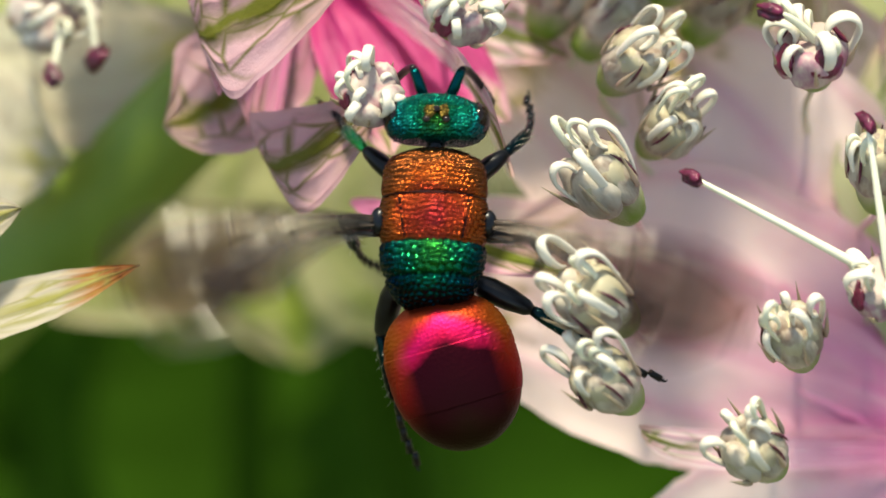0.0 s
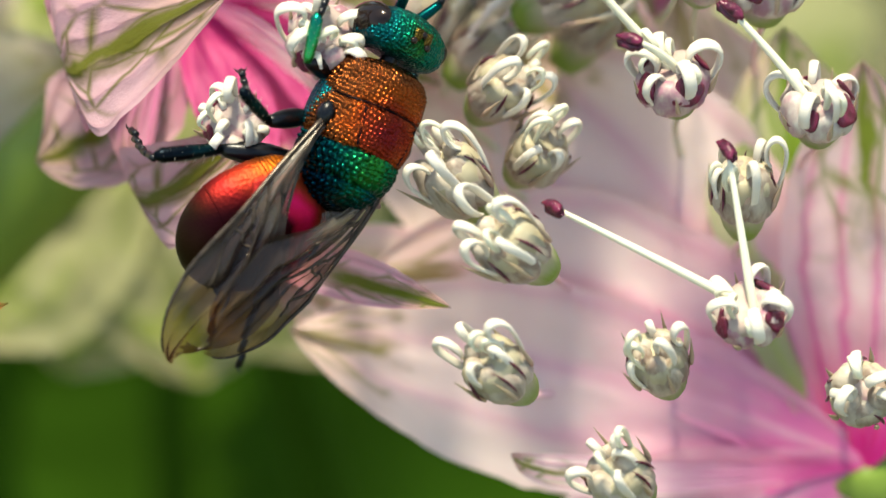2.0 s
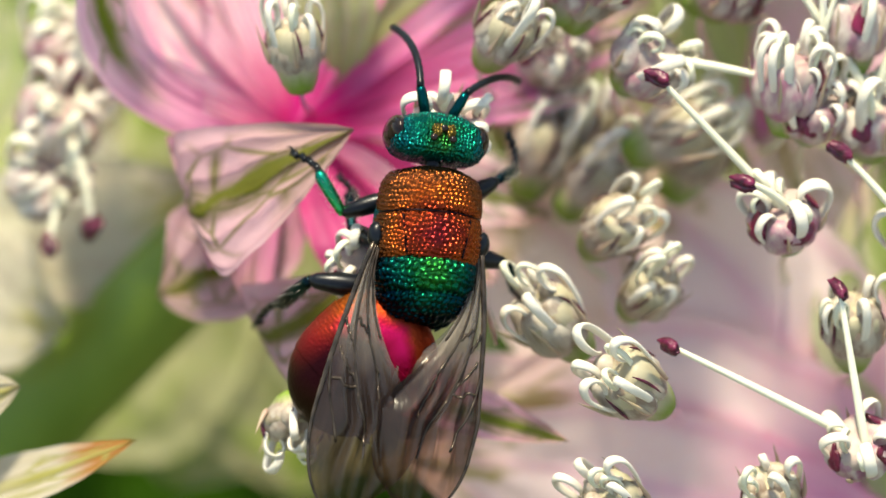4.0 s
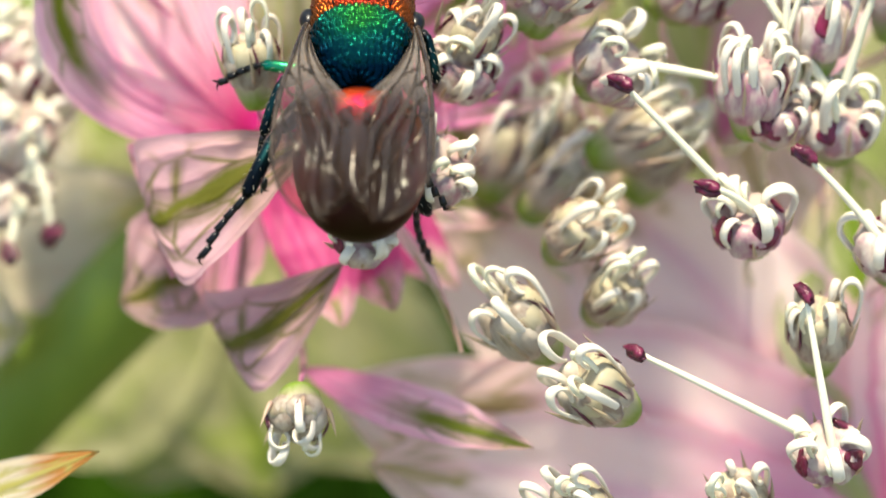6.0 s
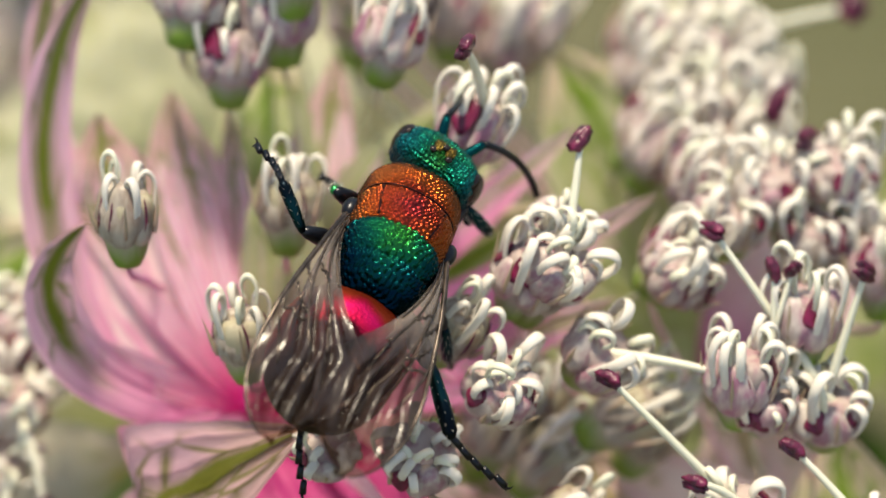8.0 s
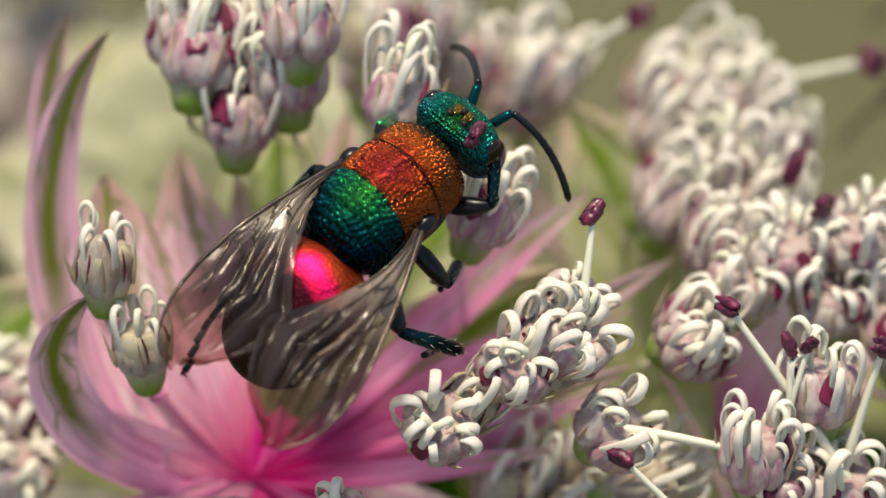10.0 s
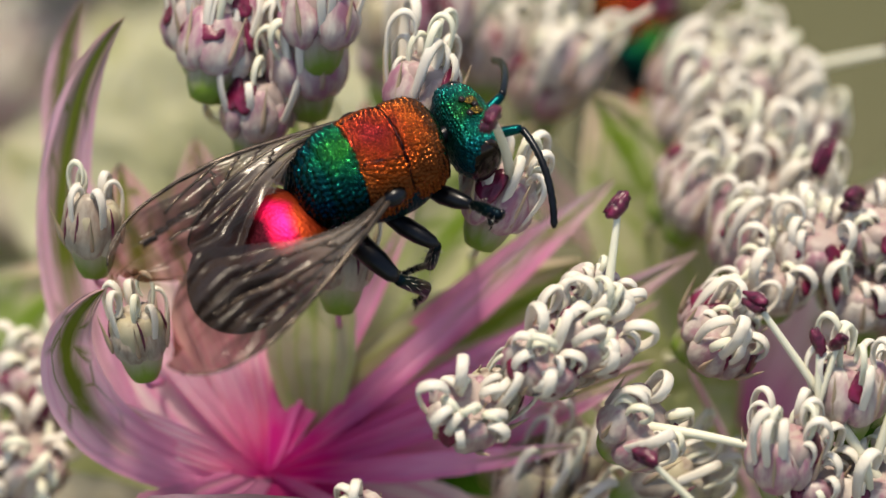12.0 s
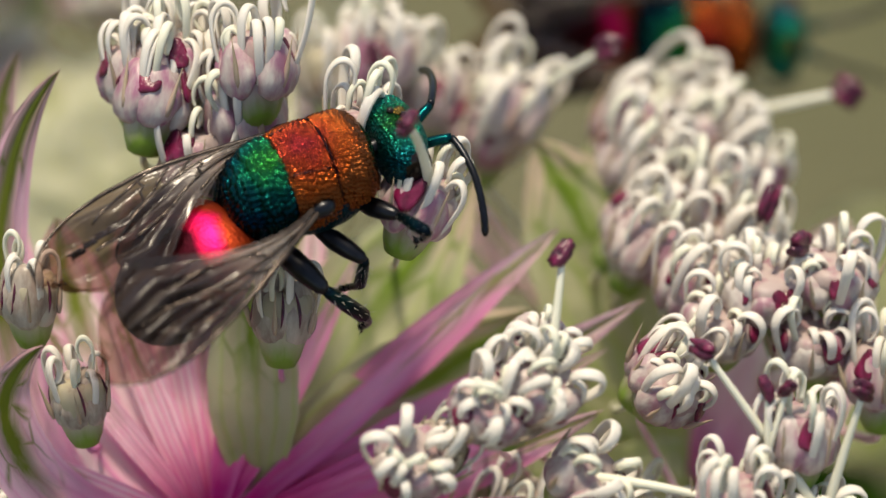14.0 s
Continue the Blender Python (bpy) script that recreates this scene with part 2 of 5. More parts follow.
PLUM = plum("plum_anther", (0.025, 0.003, 0.012), (0.17, 0.011, 0.055))
CRIMSON = plum("crimson_mark", (0.07, 0.003, 0.018), (0.20, 0.008, 0.055))
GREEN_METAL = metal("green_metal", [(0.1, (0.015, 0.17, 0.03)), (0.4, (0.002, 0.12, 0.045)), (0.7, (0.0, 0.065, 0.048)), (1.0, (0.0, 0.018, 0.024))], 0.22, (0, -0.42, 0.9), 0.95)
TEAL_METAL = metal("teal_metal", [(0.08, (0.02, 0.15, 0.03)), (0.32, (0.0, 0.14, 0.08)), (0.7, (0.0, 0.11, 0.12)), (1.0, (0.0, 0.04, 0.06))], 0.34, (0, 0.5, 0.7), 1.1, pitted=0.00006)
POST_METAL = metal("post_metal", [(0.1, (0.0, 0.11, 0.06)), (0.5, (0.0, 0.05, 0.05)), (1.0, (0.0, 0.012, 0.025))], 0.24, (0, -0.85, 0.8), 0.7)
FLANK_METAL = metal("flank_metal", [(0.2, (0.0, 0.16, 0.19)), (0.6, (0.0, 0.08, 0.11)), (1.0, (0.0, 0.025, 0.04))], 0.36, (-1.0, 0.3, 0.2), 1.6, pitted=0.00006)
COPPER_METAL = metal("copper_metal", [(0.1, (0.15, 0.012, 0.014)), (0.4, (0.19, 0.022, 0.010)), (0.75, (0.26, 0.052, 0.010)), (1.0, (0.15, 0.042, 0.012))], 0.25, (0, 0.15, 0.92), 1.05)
BRONZE_METAL = metal("bronze_metal", [(0.2, (0.16, 0.075, 0.015)), (0.8, (0.12, 0.08, 0.02))], 0.4, pitted=0.00004)
DARK_METAL = metal("dark_metal", [(0.3, (0.003, 0.016, 0.024)), (0.8, (0.003, 0.006, 0.011))], 0.38)


def abdomen_metal():
    m, t, b = shader("ruby_metal")
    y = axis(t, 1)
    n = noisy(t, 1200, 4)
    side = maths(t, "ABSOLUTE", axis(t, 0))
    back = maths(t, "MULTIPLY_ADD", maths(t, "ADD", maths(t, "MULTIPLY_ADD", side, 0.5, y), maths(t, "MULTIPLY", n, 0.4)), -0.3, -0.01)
    # pink sun sheen, then a near-black reflection, put into the back's ruby
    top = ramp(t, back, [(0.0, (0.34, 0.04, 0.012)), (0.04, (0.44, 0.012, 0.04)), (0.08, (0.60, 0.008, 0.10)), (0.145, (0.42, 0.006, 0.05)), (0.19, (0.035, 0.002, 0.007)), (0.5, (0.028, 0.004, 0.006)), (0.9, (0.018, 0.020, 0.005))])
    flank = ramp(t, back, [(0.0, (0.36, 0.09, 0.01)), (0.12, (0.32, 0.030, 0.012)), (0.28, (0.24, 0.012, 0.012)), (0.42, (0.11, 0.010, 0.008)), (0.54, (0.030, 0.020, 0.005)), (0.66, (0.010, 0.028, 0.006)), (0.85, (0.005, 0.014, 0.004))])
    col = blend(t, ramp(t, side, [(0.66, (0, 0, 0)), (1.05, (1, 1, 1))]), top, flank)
    v = t.nodes.new("ShaderNodeTexVoronoi")
    v.inputs["Scale"].default_value = 16000
    t.links.new(coords(t), v.inputs["Vector"])
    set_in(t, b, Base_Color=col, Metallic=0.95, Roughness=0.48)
    bumped(t, b, v.outputs["Distance"], 0.00001, 0.5)
    return m


RUBY = abdomen_metal()


def shiny_black(name, a, c, rough):
    m, t, b = shader(name)
    n = noisy(t, 3000, 4)
    set_in(t, b, Base_Color=ramp(t, n, [(0.35, a), (0.7, c)]), Roughness=rough, Metallic=0.5)
    bumped(t, b, n, 0.00001, 0.5)
    return m


BLACK = shiny_black("black_shell", (0.003, 0.003, 0.005), (0.009, 0.012, 0.018), 0.30)
VEIN = shiny_black("wing_vein", (0.02, 0.015, 0.012), (0.10, 0.072, 0.055), 0.25)
BRISTLE = shiny_black("bristle", (0.45, 0.44, 0.40), (0.65, 0.63, 0.56), 0.4)
EYE = shiny_black("eye", (0.008, 0.005, 0.005), (0.03, 0.018, 0.016), 0.14)
TIBIA_GREEN = metal("leg_metal", [(0.15, (0.006, 0.035, 0.04)), (0.4, (0.006, 0.014, 0.02)), (0.8, (0.006, 0.009, 0.013))], 0.36, (0, 0, 0.35), 0.8)
SHIN_GREEN = metal("shin_metal", [(0.2, (0.03, 0.34, 0.10)), (0.7, (0.0, 0.20, 0.14))], 0.3)
SCAPE_GREEN = metal("scape_metal", [(0.2, (0.006, 0.12, 0.08)), (0.8, (0.0, 0.05, 0.055))], 0.28)


def wing_skin():
    """Greyish towards the root, with its sky sheen in the colour; the pleats' shade put in as dark streaks; clear and
    brownish at the tip.
    """
    m, t, b = shader("smoky_wing")
    along = maths(t, "MULTIPLY", axis(t, 1), -0.2)
    n = noisy(t, 900, 4, coords(t, (3.0, 0.45, 1)))
    fine = noisy(t, 4200, 3, coords(t, (2.0, 0.6, 1)))
    place = maths(t, "MULTIPLY_ADD", n, 0.25, along)
    zone = lambda a, c, e: ramp(t, place, [(0.46, (a, a, a)), (0.62, (c, c, c)), (0.86, (c, c, c)), (1.0, (e, e, e))])  # noqa: E731
    # dark lines that stand in for the unlit sides of the pleats
    pleat_shade = ramp(t, noisy(t, 1000, 2, coords(t, (3.4, 0.32, 1))), [(0.44, (1, 1, 1)), (0.52, (0, 0, 0))])
    tint = ramp(t, place, [(0.46, (0.74, 0.66, 0.60)), (0.62, (0.56, 0.41, 0.36)), (0.86, (0.56, 0.41, 0.36)), (1.0, (0.66, 0.50, 0.44))])
    # the paler root colour carries the sheen of the sky
    set_in(t, b, Base_Color=ramp(t, place, [(0.40, (0.30, 0.25, 0.21)), (0.62, (0.085, 0.062, 0.060)), (1.0, (0.08, 0.056, 0.046))]),
           Roughness=maths(t, "MULTIPLY_ADD", n, 0.2, 0.12), Specular_IOR_Level=0.85)
    bumped(t, b, maths(t, "MULTIPLY_ADD", fine, 0.5, n), 0.00004, 0.6)
    tr = t.nodes.new("ShaderNodeBsdfTransparent")
    t.links.new(blend(t, maths(t, "MULTIPLY", maths(t, "MULTIPLY", pleat_shade, zone(0.0, 1.0, 0.2)), 0.8), tint, (0.12, 0.085, 0.07)), tr.inputs["Color"])
    mix = t.nodes.new("ShaderNodeMixShader")
    t.links.new(zone(0.60, 0.70, 0.82), mix.inputs[0])
    t.links.new(b.outputs[0], mix.inputs[1])
    t.links.new(tr.outputs[0], mix.inputs[2])
    t.links.new(mix.outputs[0], t.nodes["Material Output"].inputs["Surface"])
    return m


WING = wing_skin()


def ground_skin():
    m, t, b = shader("garden_ground")
    n = noisy(t, 3.0, 5)
    f = noisy(t, 60, 5)
    col = ramp(t, n, [(0.35, (0.05, 0.05, 0.018)), (0.5, (0.09, 0.08, 0.042)), (0.68, (0.14, 0.118, 0.075))])
    col = blend(t, maths(t, "MULTIPLY", f, 0.4), col, (0.10, 0.13, 0.03))
    set_in(t, b, Base_Color=col, Roughness=0.9)
    bumped(t, b, f, 0.02, 0.8)
    return m


GROUND = ground_skin()


# ---- mesh helpers (millimetres in, metres out) ----
def part(name, bm, material, parent=None, label="", smooth=True):
    me = bpy.data.meshes.new(name)
    bmesh.ops.scale(bm, vec=(MM, MM, MM), verts=bm.verts)
    bm.normal_update()
    bm.to_mesh(me)
    bm.free()
    me.materials.append(material)
    if smooth:
        me.polygons.foreach_set("use_smooth", [True] * len(me.polygons))
    ob = new(name, me)
    if parent is not None:
        ob.parent = parent
    if label:
        tagged(ob, label)
    return ob


def child(name, mesh, parent, m=None):
    ob = new(name, mesh)
    ob.parent = parent
    if m is not None:
        ob.matrix_basis = m
    return ob


def rings(bm, loops, close_a=True, close_b=True):
    """Skin over closed loops of points."""
    made = [[bm.verts.new(p) for p in loop] for loop in loops]
    n = len(made[0])
    for a, b in zip(made, made[1:]):
        for i in range(n):
            bm.faces.new((a[i], a[(i + 1) % n], b[(i + 1) % n], b[i]))
    if close_a:
        bm.faces.new(made[0][::-1])
    if close_b:
        bm.faces.new(made[-1])
    return made


def bezier(pts, n):
    """Points along a Bezier curve of any order."""
    out = []
    for k in range(n + 1):
        t, q = k / n, [Vector(p) for p in pts]
        while len(q) > 1:
            q = [a.lerp(b, t) for a, b in zip(q, q[1:])]
        out.append(q[0])
    return out


def tube(bm, line, radii, sides=8, flat=1.0, up=(0.31, 0.17, 0.93)):
    """A tube along a line; flat squeezes it along its own 'up'."""
    line = [Vector(p) for p in line]
    up = Vector(up)
    loops = []
    for i, p in enumerate(line):
        d = (line[min(i + 1, len(line) - 1)] - line[max(i - 1, 0)]).normalized()
        s = d.cross(up)
        s = s.normalized() if s.length > 1e-6 else d.orthogonal().normalized()
        u = s.cross(d)
        r = radii[i] if hasattr(radii, "__len__") else radii
        loops.append([p + s * r * math.cos(a) + u * r * flat * math.sin(a) for a in (2 * math.pi * k / sides for k in range(sides))])
    rings(bm, loops)


def lathe(bm, profile, sides=20, shape=None, centre=(0, 0, 0)):
    """profile: (radius, z) pairs; shape(angle, z) scales the radius."""
    c = Vector(centre)
    loops = []
    for r, z in profile:
        loops.append([c + Vector((r * math.cos(a) * (shape(a, z) if shape else 1), r * math.sin(a) * (shape(a, z) if shape else 1), z))
                      for a in (2 * math.pi * k / sides for k in range(sides))])
    rings(bm, loops)


def blob(bm, centre, radii, seg=20, rows=14, power=2.0, warp=None):
    """A closed rounded body: an ellipsoid, squarer as power grows."""
    c = Vector(centre)
    loops = []
    sp = lambda v, p: math.copysign(abs(v) ** (2 / p), v)  # noqa: E731
    for j in range(1, rows):
        f = math.pi * j / rows - math.pi / 2
        loop = []
        for k in range(seg):
            a = 2 * math.pi * k / seg
            p = Vector((sp(math.cos(f), power) * sp(math.cos(a), power) * radii[0], sp(math.sin(f), power) * radii[1],
                        sp(math.cos(f), power) * sp(math.sin(a), power) * radii[2]))
            loop.append(c + (warp(p) if warp else p))
        loops.append(loop)
    rings(bm, loops)


def frame_along(p, d, spin=0.0):
    """A pose at p whose z points along d."""
    q = Vector(d).normalized().to_track_quat("Z", "Y").to_matrix().to_4x4()
    return Matrix.Translation(p) @ q @ Matrix.Rotation(spin, 4, "Z")


# ---- setting ----
def ground():
    bm = bmesh.new()
    bmesh.ops.create_grid(bm, x_segments=40, y_segments=40, size=60000)
    g = part("ground", bm, GROUND)
    tagged(g, "garden soil with low green growth", "ground", kind="structure")


ground()


# ---- florets ----
def ovary_mesh(tall, wide, name, mat):
    """The cup below the petals: ribbed, rounded, green-footed."""
    bm = bmesh.new()
    prof = [(0.12, 0.0), (0.27, 0.03), (0.38, 0.15), (0.48, 0.34), (0.56, 0.54), (0.60, 0.70), (0.57, 0.82), (0.44, 0.88), (0.24, 0.86), (0.05, 0.84)]
    lathe(bm, [(r * wide, z * tall) for r, z in prof], 40, lambda a, z: 1 - min(1, z) * 0.13 * (1 - abs(math.cos(2.5 * a)) ** 0.55) + 0.016 * math.cos(20 * a))
    ob = part(name, bm, mat)
    me = ob.data
    bpy.data.objects.remove(ob)
    return me


def mesh_of(name, build, mat):
    bm = bmesh.new()
    build(bm)
    ob = part(name, bm, mat)
    me = ob.data
    bpy.data.objects.remove(ob)
    return me


def petal_strap(rise, eye, reach, sweep=250, twist=0.0, low=0.58, thick=0.036, flat=2.3):
    """A petal's ivory ribbon: it comes up over the rim of the cup and curls inwards into an open ring.
    In the x-z plane, x outwards from the floret's axis."""
    def build(bm):
        top = 0.95 + rise - eye
        lean = [(reach - 0.10, 0, low), (reach - 0.02, 0, low + 0.12), (reach + 0.06, 0.02 * twist, 0.5 * (low + 0.12 + top)), (reach + 0.07, 0.04 * twist, top)]
        line = bezier(lean, 8)
        for q in range(1, 19):
            a = radians(sweep) * q / 18
            r = eye * (1 - 0.22 * (q / 18) ** 2)
            line.append(Vector((reach + 0.07 - eye + r * math.cos(a), (0.04 + 0.10 * q / 18) * twist, top + 1.12 * r * math.sin(a))))
        n = len(line)
        radii = [thick * (0.75 + 0.4 * math.sin(math.pi * min(1, i / n))) * min(1, 0.5 + (n - i) * 0.12) for i in range(n)]
        tube(bm, line, radii, 10, flat, (0, 1, 0))
    return build


def petal_fold(bm):
    """The plump folded side of a petal, an egg with a shallow crease, its foot at the origin."""
    def crease(p):
        k = 1 - 0.16 * math.exp(-(p.y / 0.07) ** 2) * (1 if p.x > 0 else 0)
        w = 1 + 0.26 * noise.noise(p * 4) + 0.16 * abs(noise.noise(p * 9))
        return Vector((p.x * k * w, p.y * (1.0 - 0.35 * max(0.0, p.z)) * w, p.z))
    loops = []
    for j in range(1, 9):
        f = math.pi * j / 9 - math.pi / 2
        loops.append([Vector((0, 0, 0.44)) + crease(Vector((0.25 * math.cos(f) * math.cos(a), 0.35 * math.cos(f) * math.sin(a), 0.50 * math.sin(f)))) for a in (2 * math.pi * k / 14 for k in range(14))])
    rings(bm, loops)


def sepal_blade(bm):
    line = bezier([(0, 0, 0), (0.10, 0, 0.2), (0.16, 0, 0.4), (0.22, 0, 0.6)], 6)
    tube(bm, line, [0.04, 0.055, 0.048, 0.036, 0.025, 0.014, 0.003], 6, 1.0, (0, 1, 0))


def anther_body(bm):
    """Two sacs side by side, shrivelled and furrowed."""
    for q in (-1, 1):
        blob(bm, (0, 0, q * 0.066), (0.115, 0.25, 0.092), 14, 10, 2.2, lambda p: p * (1 + 0.38 * noise.noise(p * 13 + Vector((q, 0, 3))) + 0.2 * noise.noise(p * 29)) + Vector((0.35 * p.y * p.y, 0, 0)))


def mark(bm):
    blob(bm, (0, 0, 0.1), (0.04, 0.20, 0.15), 10, 8, 3.0, lambda p: Vector((p.x + 0.3 * p.y * p.y, p.z * (1 - 1.6 * p.y), p.y)))


CUPS = [ovary_mesh(1.15, 1.0, "cup", OVARY), ovary_mesh(1.25, 0.95, "cup", OVARY_PINK), ovary_mesh(1.0, 1.0, "cup", OVARY)]
STRAPS = [mesh_of("petal", petal_strap(*q), PETAL) for q in ((0.36, 0.19, 0.55), (0.46, 0.22, 0.55, 240, 0.6), (0.30, 0.17, 0.57, 265, -0.6), (0.58, 0.25, 0.53, 235, 0.8, 0.66), (0.48, 0.23, 0.55, 255, -0.8, 0.66), (0.70, 0.24, 0.52, 225, 0.4, 0.66), (0.40, 0.27, 0.62, 275, 0.5, 0.66, 0.045))]
CURLS = [mesh_of("filament", petal_strap(*q), FILAMENT) for q in ((0.46, 0.17, 0.28, 240, 0.6, 0.78, 0.036, 1.6), (0.62, 0.20, 0.30, 215, -0.7, 0.78, 0.034, 1.7), (0.34, 0.15, 0.34, 265, 0.3, 0.78, 0.036, 1.8))]
FOLDS = [mesh_of("petal_fold", petal_fold, m) for m in (FOLD, FOLD_ROSY, FOLD_PALE)]
BLADE = mesh_of("sepal", sepal_blade, SEPAL)
ANTHER = mesh_of("anther", anther_body, PLUM)
MARK = mesh_of("stigma_mark", mark, CRIMSON)
SLIT = mesh_of("slit", lambda bm: tube(bm, bezier([(0, 0, -0.2), (0.03, 0.07, 0), (-0.04, 0.0, 0.26)], 6), [0.006, 0.02, 0.03, 0.034, 0.03, 0.02, 0.006], 6), PLUM)


def floret(flower, base, top, kind="bud", size=1.0, spin=0.0, stamens=(), root=None, pale=0.2):
    """A floret of the flower: cup, five sepals, five folded petals with their keels, stamens with their anthers, and its pedicel.
    base and top are places on the slope; the cup's axis runs between them."""
    inv = flower.matrix_world.inverted()
    p, q = inv @ site(base), inv @ site(top)
    n = {"bud": 0, "open": 1, "tall": 1, "star": 1, "young": 2}[kind]
    slim, tall = {"bud": (0.92, 1.45), "tall": (0.96, 1.32)}.get(kind, (1.0, 1.0))
    rosy = kind in ("open", "tall", "star")
    cup = child("floret", CUPS[n], flower, frame_along(p, q - p, spin) @ Matrix.Diagonal((size * slim, size * slim, size * tall, 1)))
    for k in range(5):
        a, b = 2 * math.pi * (k + 0.5) / 5, 2 * math.pi * k / 5
        g = random.uniform(0.88, 1.12)
        strap = random.choice({"bud": (0, 0, 1, 2), "open": (2, 3, 3, 4, 5), "tall": (1, 3, 4, 4, 5), "star": (6, 6, 3), "young": (1, 1, 0)}[kind])
        child("petal", STRAPS[strap], cup, Matrix.Rotation(a + random.uniform(-0.2, 0.2), 4, "Z") @ pose(0, 0, 0, random.uniform(-9, 9), random.uniform(-6, 8) + (5 if rosy else 0)) @ Matrix.Diagonal((g, g, g, 1)))
        if kind in ("open", "tall"):
            g = random.uniform(0.72, 0.95)
            child("petal", STRAPS[random.choice((0, 1, 2, 4))], cup, Matrix.Rotation(b + random.uniform(-0.25, 0.25), 4, "Z") @ pose(0.03 * MM, 0, 0.2 * MM, random.uniform(-12, 12), random.uniform(-4, 12), random.uniform(-25, 25)) @ Matrix.Diagonal((g, g, g, 1)))
        if k % 5 < (4 if rosy else 2):
            g = random.uniform(0.9, 1.15)
            child("filament", random.choice(CURLS), cup, Matrix.Rotation(b + random.uniform(-0.3, 0.3), 4, "Z") @ pose(0.05 * MM, 0, 0, random.uniform(-12, 12), random.uniform(-4, 14), random.uniform(-40, 40)) @ Matrix.Diagonal((g, g, g, 1)))
        g = random.uniform(0.88, 1.1) * (0.98 if rosy else 1.06)
        child("petal_fold", FOLDS[2 if kind in ("tall", "star") else 1 if rosy else 0], cup, Matrix.Rotation(b + random.uniform(-0.1, 0.1), 4, "Z") @ pose(0.40 * MM, 0, 0.38 * MM, random.uniform(-8, 8), (6 if rosy else -10) + random.uniform(-7, 7)) @ Matrix.Diagonal((g, g, g * random.uniform(*((0.70, 0.84) if kind == "tall" else (0.74, 0.90) if rosy else (0.66, 0.80))), 1)))
        child("sepal", BLADE, cup, Matrix.Rotation(b + 0.2, 4, "Z") @ pose(0.60 * MM, 0, 0.52 * MM, 0, random.uniform(-14, 10), 0))
        if rosy and random.random() < (1.0 if kind == "star" else 0.75):
            child("stigma_mark", MARK, cup, Matrix.Rotation(b + random.choice((-0.42, 0.42)), 4, "Z") @ pose(0.61 * MM, 0, 0.84 * MM, random.uniform(-30, 30), -28, 0) @ Matrix.Diagonal((*[random.uniform(0.6, 0.95) * (1.7 if kind == "star" else 1.5 if stamens else 1.35)] * 3, 1)))
        elif not rosy and random.random() < 0.8:
            child("slit", SLIT, cup, Matrix.Rotation(b + random.choice((-0.36, 0.36)), 4, "Z") @ pose(0.615 * MM, 0, 0.80 * MM, random.uniform(-12, 12), -12, 0))
    bm = bmesh.new()
    blob(bm, (0, 0, 0.82), (0.26, 0.26, 0.12), 12, 8, 2.2, lambda p: p * (1 + 0.12 * math.cos(5 * math.atan2(p.z, p.x))))
    part("disc", bm, OVARY_PINK, cup)
    minv = (flower.matrix_world @ cup.matrix_basis).inverted()
    for tip, bow in stamens:
        e = minv @ site(tip) / MM
        s = Vector((0.2 * random.uniform(-1, 1), 0.2 * random.uniform(-1, 1), 0.86))
        bm = bmesh.new()
        c = s.lerp(e, 0.45) + Vector((0, 0, bow))
        line = bezier([s, c, e], 12)
        tube(bm, line, [0.10 - 0.05 * i / 12 for i in range(13)], 8)
        part("filament", bm, FILAMENT, cup)
        child("anther", ANTHER, cup, Matrix.Translation(e * MM) @ (line[-1] - line[-2]).to_track_quat("X", "Z").to_matrix().to_4x4() @ pose(0, 0, 0, random.uniform(-90, 90), 0, random.uniform(40, 120)))
    if root is not None:
        # the pedicel goes back from the cup between the bracts and bends in under them towards the flower's heart
        back = Vector((base[0], base[1], root[2] - 1.0))
        e = minv @ site(back.lerp(Vector((root[0], root[1], root[2] - 2.5)), 0.45)) / MM
        c = minv @ site(back) / MM
        bm = bmesh.new()
        tube(bm, bezier([(0, 0, 0.06), (0, 0, -0.35), c, c.lerp(e, 0.3), e], 14), [0.055 + 0.01 * i / 14 for i in range(15)], 8)
        part("pedicel", bm, PEDICEL_ROSE if pale < 0 else PEDICEL_PALE if random.random() < pale else PEDICEL, cup)
    return cup


